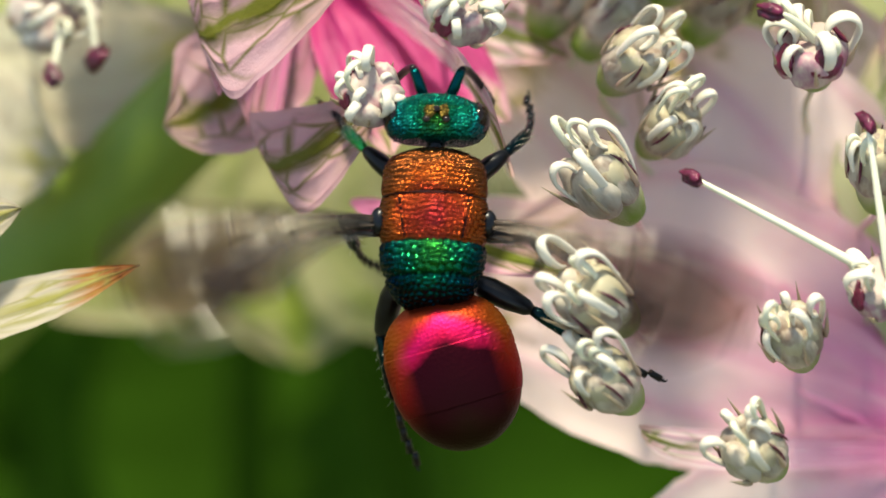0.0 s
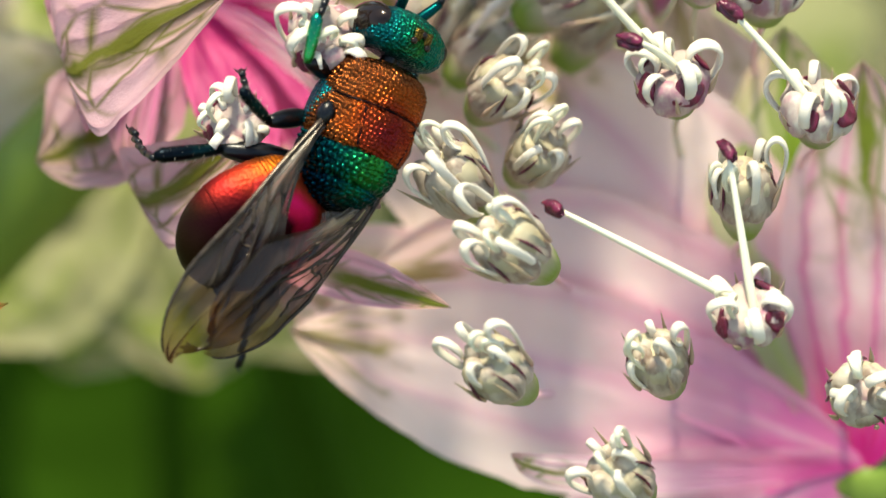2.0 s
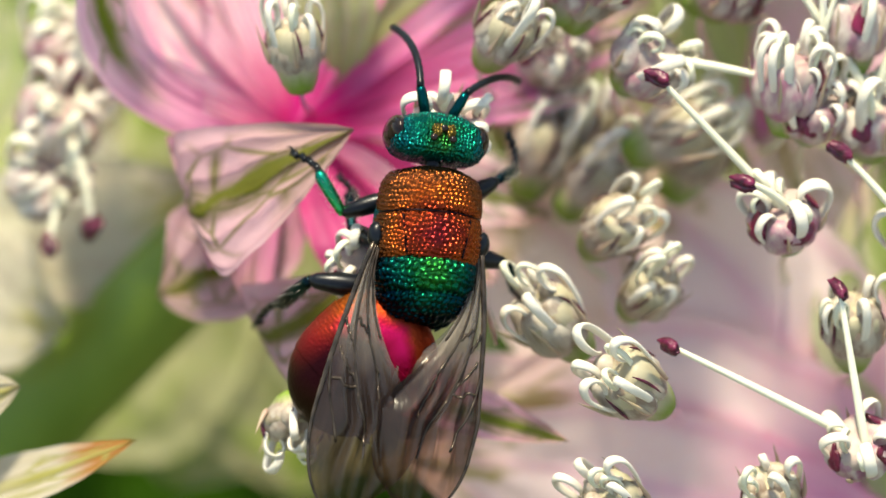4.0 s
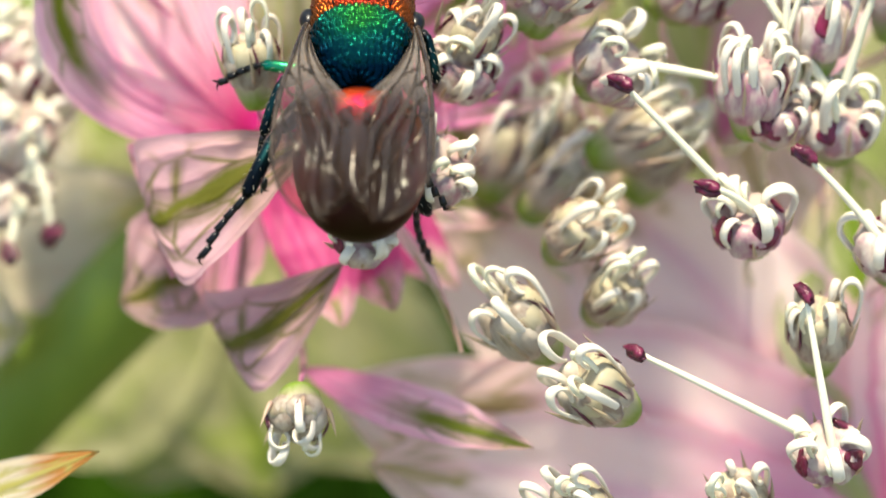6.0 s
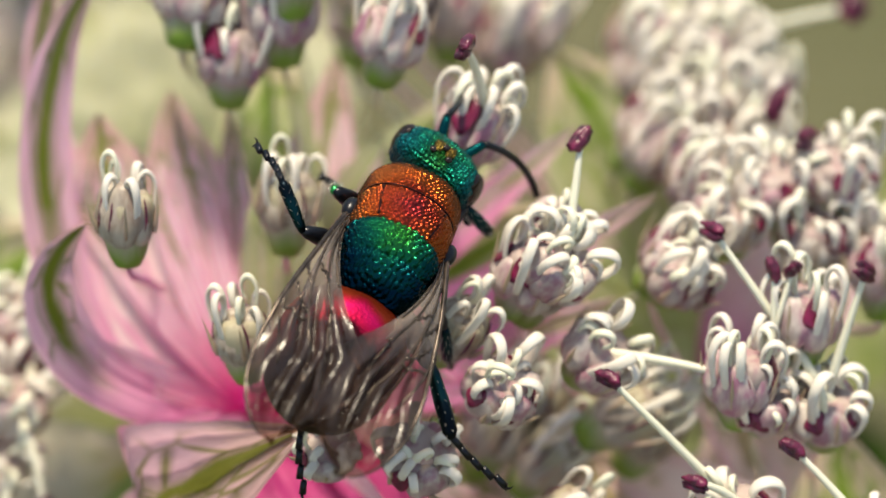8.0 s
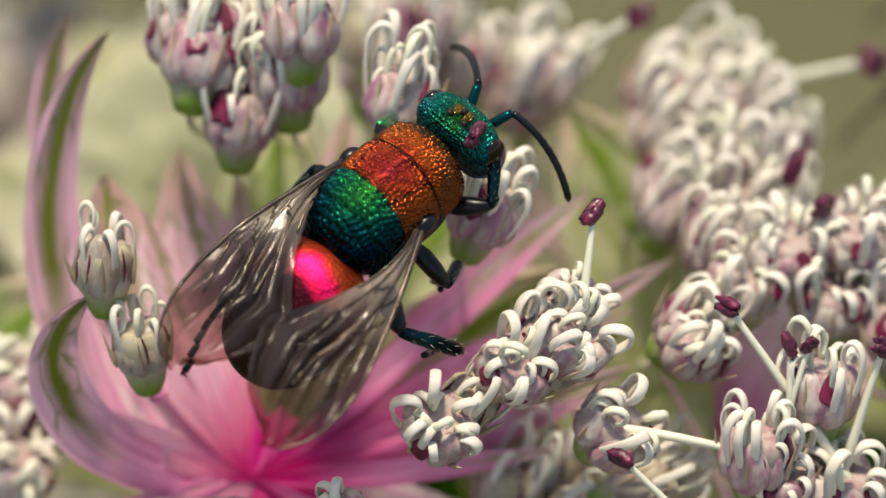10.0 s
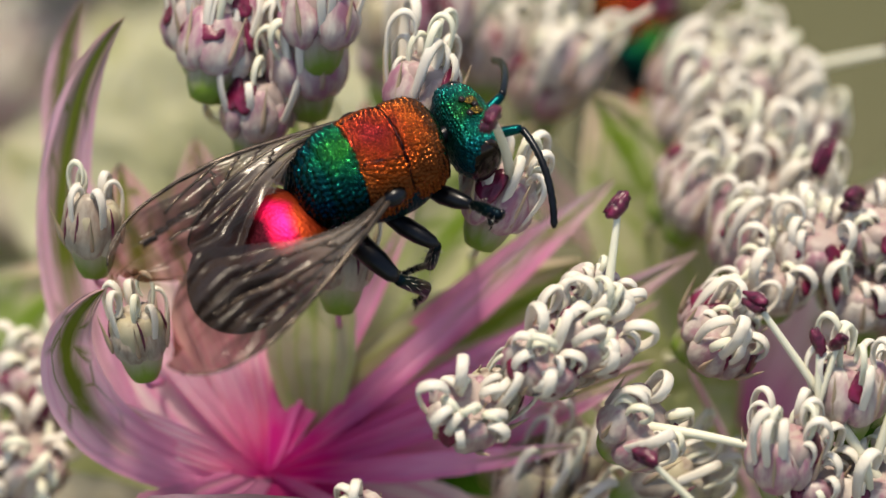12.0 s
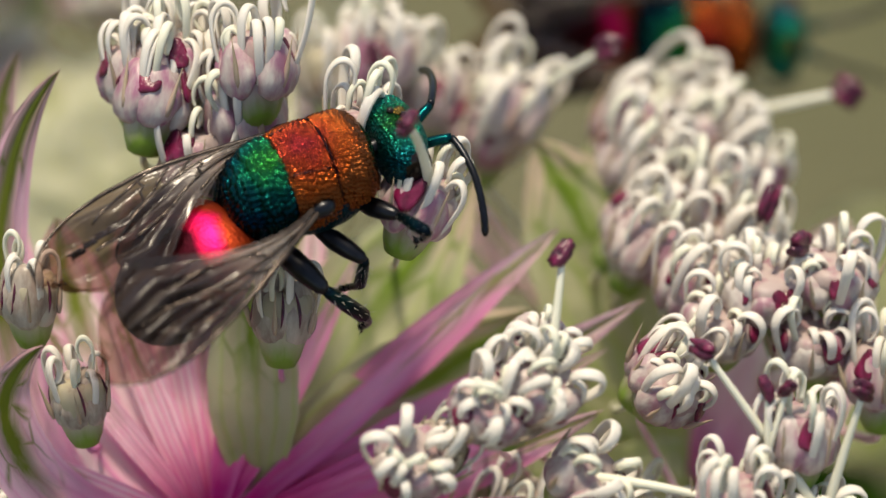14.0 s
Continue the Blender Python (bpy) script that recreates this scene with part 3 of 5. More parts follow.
# ---- bracts ----
def bract(flower, line, width, material, face=(0, 0, 1), cup=0.12, shape=0.55, wave=0.05, label="", folded=False):
    """A papery blade along a curve of places on the slope; its width lies across the curve and the way it faces.
    A folded blade doubles back over itself, with its tip half in front."""
    inv = flower.matrix_world.inverted()
    pts = [(inv @ site(p)) / MM for p in bezier(line, 44)]
    f0 = inv.to_3x3() @ turn(face)
    bm = bmesh.new()
    uv = bm.loops.layers.uv.new("UVMap")
    cols, grid = 18, []
    seed = random.uniform(0, 50)
    for i, p in enumerate(pts):
        u = i / (len(pts) - 1)
        d = (pts[min(i + 1, 44)] - pts[max(i - 1, 0)]).normalized()
        s = (pts[-1] - pts[26]).cross(f0).normalized() if folded else d.cross(f0).normalized()
        nrm = f0.normalized() if folded else s.cross(d)
        w = width * 0.5 * (math.sin(math.pi * min(1, u * 0.5 / shape if u < shape else 0.5 + 0.5 * (u - shape) / (1 - shape))) ** 0.8) + 0.05 * width * (1 - u)
        if folded:
            w *= 1 - 0.55 * math.exp(-((u - 0.5) / 0.055) ** 2)
        row = []
        for j in range(cols + 1):
            v = 2 * j / cols - 1
            rip = wave * width * noise.noise(Vector((u * 5 + seed, v * 1.5, seed))) + 0.009 * width * math.cos(v * 11) + 0.022 * width * noise.noise(Vector((u * 16, v * 7, seed)))
            edge = 1 + 0.05 * noise.noise(Vector((u * 7, v, seed))) + 0.035 * noise.noise(Vector((u * 30, v, seed)))
            row.append(bm.verts.new(p + s * (w * v * edge) + nrm * (cup * w * (v * v) + rip * min(1, 4 * u))))
        grid.append(row)
    for i in range(44):
        for j in range(cols):
            f = bm.faces.new((grid[i][j], grid[i + 1][j], grid[i + 1][j + 1], grid[i][j + 1]))
            for loop, (a, b) in zip(f.loops, ((i, j), (i + 1, j), (i + 1, j + 1), (i, j + 1))):
                loop[uv].uv = (a / 44, b / cols)
    bm.normal_update()
    return part("bract", bm, material, flower, label)


def flower_at(place, label, group="masterwort flowers"):
    ob = new("masterwort_flower")
    ob.matrix_world = Matrix.Translation(site(place))
    ob.matrix_basis = Matrix.Translation(site(place))
    bpy.context.view_layer.update()
    return tagged(ob, label, "flower", group)


def stem(flower, line, r=0.7, foot=None, material=STEM):
    """The flower's stalk; foot adds a last bend down to the ground."""
    inv = flower.matrix_world.inverted()
    pts = bezier(line, 16)
    if foot is not None:
        d = (pts[-1] - pts[-2]).normalized()
        pts += bezier([pts[-1], pts[-1] + d * 0.03, Vector((foot.x, foot.y, foot.z + 0.2)), foot], 16)[1:]
    bm = bmesh.new()
    tube(bm, [(inv @ p) / MM for p in pts], r, 12)
    return part("stem", bm, material, flower)


# the flower whose heart the wasp visits
A_HEART = (-4.11, -0.19, -4.00)
flower_a = flower_at(A_HEART, "open masterwort with upright pink papery bracts")
stem(flower_a, [site(Vector(A_HEART) + Vector((0, -0.6, -3.0))), site((-6.55, -2.85, -8.00)), site((-9.85, -6.10, -10.00)), site((-14.40, -10.70, -12.00))], 1.1, Vector((-0.05, 0.03, 0.0)))
for line, w, mat, face in (
    ([A_HEART, (-6.30, -0.40, -3.50), (-8.05, 0.90, -2.00), (-8.30, 2.63, -0.90), (-6.90, 3.57, -0.20)], 1.2, UPRIGHT, (0.25, 0.1, 0.95)),
    ([A_HEART, (-7.41, -0.88, -4.80), (-8.65, 2.91, -4.20), (-8.54, 7.06, -3.40), (-6.75, 8.68, -2.60)], 1.1, UPRIGHT, (0.3, 0.0, 0.95)),
    ([A_HEART, (-8.99, 4.04, -6.4), (-8.8, 7.49, -6.0), (-7.8, 9.23, -5.4)], 0.8, UPRIGHT, (0.3, 0.0, 0.95)),
    ([A_HEART, (-6.82, 2.40, -5.00), (-7.10, 5.90, -5.00)], 2.4, PINK, (0.2, -0.2, 0.9)),
    ([A_HEART, (-5.30, 2.70, -5.50), (-5.70, 6.40, -6.00)], 2.0, ROSE, (0, -0.2, 0.9)),
    ([(-3.25, 0.57, -4.3), (-3.25, 2.05, -3.5), (-3.3, 5.32, -2.9)], 1.7, PALE, (0, -0.2, 0.9)),
    ([A_HEART, (-3.82, 3.87, -6.00), (-3.71, 7.85, -7.00)], 2.4, PALE, (0, -0.2, 0.9)),
    ([A_HEART, (-2.64, 3.30, -6.00), (-2.30, 7.20, -7.00)], 1.5, ROSE, (0, -0.2, 0.9)),
    ([A_HEART, (-0.98, 2.55, -5.50), (2.68, 5.57, -5.00)], 0.9, RIBBON, (0, -0.2, 0.9)),
    ([A_HEART, (-0.98, 1.85, -5.40), (2.09, 3.94, -5.90)], 2.4, PALE, (0, -0.3, 0.9)),
    ([A_HEART, (-1.60, 3.10, -6.40), (1.10, 6.70, -7.40)], 2.8, PALE, (0, -0.3, 0.9)),
    ([A_HEART, (-0.30, 0.90, -5.20), (3.30, 2.70, -5.60)], 2.4, PALE, (0, -0.3, 0.9)),
    ([A_HEART, (-0.52, 1.39, -4.50), (4.27, 4.14, -4.50)], 1.0, RIBBON, (0, -0.3, 0.9)),
    ([A_HEART, (-0.53, 0.24, -4.00), (3.39, 2.07, -3.50)], 1.05, RIBBON, (0, -0.3, 0.9)),
    ([A_HEART, (-8.54, -3.38, -0.40), (-2.75, -0.33, 0.40)], 3.1, VEINED, (0, 0.3, 0.9)),
    ([A_HEART, (-6.31, -6.77, -1.60), (-2.24, -2.71, -0.60)], 2.2, VEINED, (0, 0.3, 0.9)),
    ([(-3.07, -4.86, -3.50), (-1.22, -5.62, -1.50), (1.37, -6.26, 0.00)], 1.05, UPRIGHT, (0, 0.4, 0.9)),
    ([A_HEART, (-0.76, -1.60, -2.00), (-0.00, -4.43, 0.00)], 1.6, PINK, (0.95, 0, 0.25)),
    ([A_HEART, (-5.14, -3.21, -3.80), (-6.78, -3.53, -3.40)], 2.6, VEINED, (0, 0.2, 0.9)),
    ([A_HEART, (-2.07, -1.90, -3.60), (-1.27, -3.70, -3.00)], 1.7, MAGENTA, (0, 0.2, 0.9)),
    ([A_HEART, (-1.61, -1.45, -4.00), (-0.01, -3.28, -3.60)], 1.5, MAGENTA, (0, 0.1, 0.9)),
    ([A_HEART, (-1.15, -0.99, -4.20), (1.16, -1.92, -4.00)], 1.6, PINK, (0, 0, 0.9)),
    ([A_HEART, (-2.74, -2.33, -3.00), (-2.28, -4.01, -2.40)], 1.5, MAGENTA, (0, 0.2, 0.9)),
):
    bract(flower_a, line, w, mat, face, folded=face == (0, 0.3, 0.9), shape=0.58 if mat is VEINED else 0.55, wave=0.07 if mat is VEINED else 0.05)
# narrow rosy blades between the wide ones, all round the heart
for k, tip in enumerate(((-8.22, 1.72, -2.60), (-7.69, 4.23, -4.40), (-6.37, 5.27, -4.60), (-5.65, 6.22, -5.20), (-4.50, 6.11, -5.60), (-3.05, 5.60, -4.60), (-1.19, 5.25, -5.00), (1.37, 4.63, -4.60), (3.55, 3.21, -4.20), (3.18, 2.53, -3.80), (1.98, 0.49, -3.00))):
    e, h = Vector(tip), Vector(A_HEART)
    bract(flower_a, [h + Vector((0, 0, 0.15)), h.lerp(e, 0.5) + Vector((0.1, -0.2, 0.25)), e], random.uniform(0.46, 0.78), ROSE if k < 5 else RIBBON, (0, -0.25, 0.9), shape=0.5)
A_REAR = (-3.98, 2.57, -13.00)
A_FLORETS = {}
for key, base, top, kind, size in (
    ("outer", (-6.10, 2.75, 0.00), (-6.08, 4.36, 0.60), "bud", 1.0),
    ("low", (-4.40, 1.14, 0.00), (-4.57, 2.62, 0.60), "bud", 0.95),
    ("front", (-2.28, -0.57, 0.00), (-2.20, -0.12, 1.20), "open", 0.9),
    ("middle", (-0.75, -0.35, 0.00), (-0.45, 0.25, 1.20), "open", 1.1),
    ("side", (0.60, 0.75, 0.00), (1.04, 1.45, 1.10), "open", 1.1),
    ("back", (-4.34, 5.87, -3.00), (-4.19, 7.47, -2.60), "tall", 1.16),
    ("back_left", (-5.23, 7.01, -2.50), (-4.94, 8.26, -2.50), "tall", 1.21),
    ("back_right", (-3.22, 6.68, -3.00), (-3.30, 8.25, -2.50), "tall", 1.21),
    ("top", (-4.46, 7.56, -3.00), (-4.55, 8.72, -2.80), "tall", 1.21),
    ("top_left", (-5.32, 7.46, -3.20), (-5.31, 8.52, -3.00), "tall", 1.16),
    ("top_right", (-3.04, 7.54, -2.20), (-3.03, 8.58, -2.00), "tall", 1.21),
    ("top_mid", (-3.73, 7.25, -3.40), (-3.72, 8.20, -3.20), "tall", 1.10),
    ("hidden", (-3.17, 2.93, -2.00), (-3.03, 4.65, -1.60), "bud", 1.05),
    ("upper", (-1.33, 6.22, -2.00), (-0.89, 7.99, -1.60), "tall", 1.15),
    ("fed", (-0.49, 5.03, -1.6), (0.22, 6.89, -1.0), "tall", 1.15),
    ("hanging", (-3.06, -5.02, 0.50), (-3.15, -6.39, 1.20), "young", 0.95),
):
    A_FLORETS[key] = floret(flower_a, base, top, kind, size, random.uniform(0, 6), (((-0.26, 7.42, 1.3), 0.2),) if key == "fed" else (), root=A_REAR if key.startswith(("top", "back", "upper", "fed")) else A_HEART, pale=0.9 if key.startswith(("top", "back", "upper", "fed")) else -1)

# the flower with the wide bract under its florets
B_HEART = (9.70, -9.42, -5.00)
flower_b = flower_at(B_HEART, "open masterwort with flat pale pink bracts")
stem(flower_b, [site(B_HEART), site((12.36, -13.41, -14.00)), Vector((0.02, 0.06, 0.2)), Vector((0.03, 0.06, 0.0))], 0.75)
for line, w, mat, face in (
    ([B_HEART, (3.67, -7.81, -4.50), (-1.83, -6.77, -4.00)], 3.9, BLUSH, (0, 0, 1)),
    ([B_HEART, (4.78, -5.66, -5.00), (-0.30, -5.63, -4.40)], 4.6, BLUSH, (0, 0, 1)),
    ([B_HEART, (5.56, -4.96, -5.00), (2.32, -0.72, -5.00)], 5.2, BLUSH, (0, 0, 1)),
    ([B_HEART, (2.14, -7.01, -5.20), (-2.64, -5.22, -5.00)], 3.8, BLUSH, (0, 0, 1)),
    ([B_HEART, (4.06, -5.19, -5.50), (-1.22, -0.68, -5.50)], 4.6, BLUSH, (0, 0, 1)),
    ([B_HEART, (7.22, -4.70, -6.00), (5.95, 0.18, -7.00)], 4.4, BLUSH, (0, 0, 1)),
    ([B_HEART, (8.16, -4.69, -5.00), (7.98, -0.62, -5.00)], 3.6, PALE, (0, 0, 1)),
    ([B_HEART, (9.74, -5.24, -4.00), (9.34, -1.40, -3.00)], 3.4, ROSE, (-0.3, 0, 1)),
    ([B_HEART, (5.97, -11.47, -4.50), (1.50, -12.40, -4.00)], 3.8, BLUSH, (0, 0, 1)),
    ([B_HEART, (2.66, -9.87, -3.00), (2.55, -9.01, -1.00)], 0.7, PINK, (0.9, 0, 0.3)),
):
    bract(flower_b, line, w, mat, face)
B_FLORETS = []
for base, top, kind, size, stamens in (
    ((3.18, -5.58, 0.80), (1.75, -4.63, 2.25), "bud", 1.15, ()),
    ((2.52, -4.66, -0.40), (1.23, -3.40, 0.85), "bud", 1.15, ()),
    ((2.92, -7.78, 0.80), (1.66, -6.78, 2.25), "bud", 1.05, ()),
    ((5.47, -7.75, 0.20), (4.85, -6.58, 1.85), "bud", 1.0, ()),
    ((6.96, -6.67, 0.60), (6.45, -5.43, 2.25), "star", 1.0, (((3.22, -4.40, 1.50), 0.1), ((6.37, -3.31, 1.60), 0.2))),
    ((6.81, -4.85, -0.20), (6.71, -3.37, 0.85), "bud", 1.05, ()),
    ((5.57, -2.55, 0.00), (5.18, -1.09, 1.05), "star", 1.05, (((2.97, 0.62, 1.50), 0.1), ((4.58, -1.35, 1.50), 0.4))),
    ((8.16, -3.10, 0.00), (8.04, -1.29, 1.05), "star", 1.05, (((6.43, -0.72, 1.00), 0.2),)),
    ((9.13, -7.95, 0.00), (8.62, -7.34, 1.65), "young", 1.05, ()),
    ((1.77, -2.62, -1.60), (2.61, -1.79, -0.35), "bud", 1.05, ()),
    ((2.53, -3.80, -1.60), (3.25, -3.06, -0.35), "bud", 1.0, ()),
    ((4.99, -9.73, 0.40), (4.08, -8.94, 1.85), "bud", 1.05, ()),
    ((1.57, 2.23, -0.20), (2.74, 3.31, 0.60), "open", 1.15, (((2.52, 5.11, 0.50), 0.1),)),
    ((2.34, 0.57, -0.60), (3.73, 1.57, 0.20), "open", 1.15, (((5.65, 0.53, 0.50), 0.2),)),
    ((-0.30, 0.91, -0.40), (0.34, 1.81, 0.40), "bud", 1.0, ()),
    ((1.40, 1.64, -0.60), (1.91, 2.74, 0.20), "bud", 1.0, ()),
    ((1.83, 3.01, -0.80), (2.34, 3.89, 0.00), "open", 0.95, ()),
    ((7.22, -0.81, -1.00), (7.17, 0.76, -0.40), "open", 1.15, (((5.01, 3.35, 0.50), 0.1), ((7.90, 2.57, 0.50), 0.1))),
    ((5.96, -0.45, -0.60), (6.03, 0.56, 0.00), "open", 1.0, (((6.16, 2.64, 0.50), 0.1), ((6.52, 2.61, 0.50), 0.1))),
    ((4.09, 2.08, -2.00), (4.95, 2.97, -1.40), "open", 1.15, ()),
):
    top = (top[0], top[1], top[2] + (0.5 if kind != "bud" else 0.1))
    B_FLORETS.append(floret(flower_b, base, top, kind, size, random.uniform(0, 6), stamens, B_HEART))

# the crowded flower beyond, a bank of florets
C_HEART = (5.60, -0.28, -9.00)
flower_c = flower_at(C_HEART, "masterwort crowded with ivory florets and plum anthers")
stem(flower_c, [site(C_HEART), site((6.75, -6.26, -20.00)), Vector((0.015, 0.07, 0.2)), Vector((0.03, 0.08, 0.0))], 0.75, material=LEAF)
for line, w, mat, face in (
    ([C_HEART, (2.28, 1.92, -7.00), (0.13, 2.39, -6.50)], 2.6, PALE, (0, 0, 1)),
    ([C_HEART, (5.96, -0.93, -8.00), (1.45, -0.06, -7.00)], 3.6, PALE, (0, 0, 1)),
    ([C_HEART, (7.45, 2.32, -8.00), (8.59, 5.74, -8.00)], 3.0, BLUSH, (0, 0, 1)),
    ([C_HEART, (4.03, 4.60, -8.00), (2.31, 7.34, -8.00)], 3.0, PALE, (0, 0, 1)),
):
    bract(flower_c, line, w, mat, face)
for base, top, kind, size, stamens in (
    ((3.58, 4.67, -7.24), (4.77, 5.97, -6.71), "tall", 1.28, ()),
    ((5.70, 3.37, -6.51), (6.39, 4.54, -6.09), "tall", 1.26, (((6.72, 5.97, -4.73), 0.1),)),
    ((7.45, 2.08, -4.99), (7.76, 3.60, -4.58), "tall", 1.23, (((7.10, 5.19, -2.74), 0.1),)),
    ((8.63, 1.57, -3.20), (8.71, 3.17, -2.80), "tall", 1.20, ()),
    ((3.54, 6.50, -11.08), (4.92, 7.98, -10.54), "tall", 1.53, ()),
    ((4.69, 6.24, -11.08), (5.92, 7.59, -10.54), "tall", 1.42, (((8.83, 8.26, -9.45), 0.1),)),
    ((1.23, 6.83, -9.66), (1.98, 8.55, -9.45), "tall", 1.31, ()),
    ((-2.01, 6.99, -9.88), (-1.63, 8.60, -9.66), "tall", 1.31, ()),
    ((3.91, 5.83, -8.61), (4.34, 6.85, -8.17), "tall", 1.25, ()),
    ((5.20, 6.30, -10.54), (5.75, 7.35, -10.10), "tall", 1.36, ()),
    ((6.10, 5.47, -9.95), (6.64, 6.40, -9.52), "tall", 1.30, ()),
    ((5.09, 4.68, -7.36), (5.39, 5.81, -6.94), "tall", 1.23, ()),
    ((3.90, 4.25, -6.24), (4.42, 5.26, -5.82), "tall", 1.17, ()),
    ((6.18, 3.89, -6.90), (6.37, 4.90, -6.48), "tall", 1.27, ()),
    ((4.80, 3.40, -4.87), (5.21, 4.38, -4.45), "tall", 1.15, ()),
    ((7.04, 2.93, -5.38), (7.10, 4.26, -4.96), "tall", 1.25, ()),
    ((3.81, 2.17, -2.84), (4.53, 2.93, -2.43), "tall", 1.13, ()),
    ((6.77, 0.72, -0.60), (6.83, 1.77, -0.20), "tall", 1.10, ()),
    ((5.50, -0.38, -0.20), (5.55, 0.69, 0.40), "tall", 1.10, ()),
    ((1.07, 6.42, -10.10), (1.52, 7.81, -9.66), "tall", 1.31, (((3.80, 9.18, -7.92), 0.1),)),
    ((0.02, 7.12, -10.32), (0.25, 8.41, -10.10), "tall", 1.20, ()),
    ((-1.03, 7.91, -9.01), (-0.91, 9.05, -8.79), "tall", 1.20, (((-0.94, 9.14, -7.81), 0.1),)),
    ((-1.84, 7.58, -9.45), (-1.84, 8.85, -9.23), "bud", 1.20, ()),
    ((1.12, 1.76, -0.40), (1.61, 2.81, 0.20), "tall", 1.05, ()),
    ((2.55, -0.72, -2.80), (4.00, -0.05, -2.40), "bud", 1.20, ()),
    ((7.32, 2.52, -3.6), (7.37, 3.6, -3.0), "open", 1.15, ()),
    ((6.38, 3.52, -3.6), (6.49, 4.59, -3.0), "open", 1.15, ()),
    ((7.87, 3.74, -3.6), (7.86, 4.8, -3.0), "open", 1.15, ()),
    ((5.55, 2.86, -3.6), (5.72, 3.93, -3.0), "open", 1.15, ()),
    ((0.51, -1.51, -4.20), (0.97, -0.49, -3.80), "bud", 1.20, ()),
    ((1.57, -1.05, -4.60), (1.91, 0.10, -4.20), "bud", 1.20, ()),
    ((1.31, -1.87, -4.00), (1.94, -1.19, -3.60), "bud", 1.10, ()),
    ((0.30, -0.57, -5.00), (0.42, 0.47, -4.60), "bud", 1.20, ()),
    ((3.54, -1.52, -4.60), (3.98, -0.72, -4.20), "bud", 1.20, ()),
):
    floret(flower_c, base, top, kind, size, random.uniform(0, 6), stamens, C_HEART, 0.7)

# flowers and leaves further back
D_HEART = (-12.31, -1.36, -10.00)
flower_d = flower_at(D_HEART, "cream masterwort, out of focus beside the others")
stem(flower_d, [site(D_HEART), site((-15.37, -6.55, -24.00)), Vector((-0.04, 0.06, 0.0))], 0.7, material=LEAF)
for line, w, mat, face in (
    ([D_HEART, (-9.23, -3.11, -9.00), (-5.84, -1.18, -8.00)], 3.2, CREAM, (0, 0.2, 1)),
    ([D_HEART, (-10.80, 1.49, -10.00), (-8.43, 3.72, -10.00)], 3.4, PALE, (0, 0, 1)),
    ([D_HEART, (-11.20, -4.21, -9.00), (-9.03, -4.18, -7.00)], 3.0, CREAM, (0, 0, 1)),
):
    bract(flower_d, line, w, mat, face)
for base, top, size, stamens in (
    ((-9.38, -0.61, -6.00), (-8.79, 0.30, -5.00), 1.3, (((-8.23, -2.16, -4.50), 0.6),)),
    ((-9.19, 0.59, -6.50), (-8.66, 1.40, -6.00), 1.3, ()),
    ((-9.85, -1.43, -6.00), (-9.15, -1.10, -5.00), 1.2, (((-9.10, -2.50, -4.50), 0.4),)),
    ((-9.32, 0.77, -6.50), (-8.90, 1.73, -6.00), 1.3, ()),
):
    floret(flower_d, base, top, "open", size, random.uniform(0, 6), stamens, D_HEART)

G_HEART = (-15.18, -8.91, -4.00)
flower_g = flower_at(G_HEART, "masterwort of which only a pale pointed bract shows")
stem(flower_g, [site(G_HEART), site((-17.40, -15.25, -14.00)), Vector((-0.05, 0.02, 0.0))], 0.7, material=LEAF)
bract(flower_g, [G_HEART, (-10.11, -7.54, -0.50), (-6.86, -6.26, 0.30)], 1.25, CREAM_TIP, (0, 0.5, 0.8))
bract(flower_g, [G_HEART, (-12.04, -6.06, -0.50), (-9.13, -5.25, -0.20)], 2.4, CREAM, (0, 0.2, 0.9))

E_HEART = (-5.11, -0.87, -18.00)
flower_e = flower_at(E_HEART, "pale greenish masterwort seen from below")
stem(flower_e, [site(E_HEART), site((1.62, -5.35, -30.00)), Vector((0.03, 0.07, 0.0))], 0.7, material=LEAF)
for tip, w in (((-13.20, -4.38, -18.00), 4.6), ((-10.76, -7.28, -18.00), 5.2), ((-7.83, -8.18, -19.00), 5.2), ((-4.46, -8.41, -18.00), 5.2), ((-0.90, -7.74, -18.00), 4.8), ((-8.88, 1.11, -19.00), 4.4)):
    e = Vector(E_HEART)
    bract(flower_e, [e, e.lerp(Vector(tip), 0.5) + Vector((0, 0, 1)), tip], w, UNDERSIDE, (0, 0, 1), shape=0.68)

H_HEART = (9.60, 3.20, -32.00)
flower_h = flower_at(H_HEART, "pale sunlit masterwort far behind the crowded flower")
stem(flower_h, [site(H_HEART), site((9.0, -4.0, -44.0)), Vector((0.05, 0.12, 0.0))], 0.7, material=LEAF)
for tip, w, mat in (((5.6, 3.6, -31.0), 3.4, CREAM), ((13.8, 5.4, -32.0), 3.2, UNDERSIDE), ((12.4, -0.8, -31.0), 3.4, UNDERSIDE), ((6.4, -0.6, -31.0), 3.4, PALE)):
    e = Vector(H_HEART)
    bract(flower_h, [e, e.lerp(Vector(tip), 0.5) + Vector((0, 0, 1)), tip], w, mat, (0, 0, 1), shape=0.62)

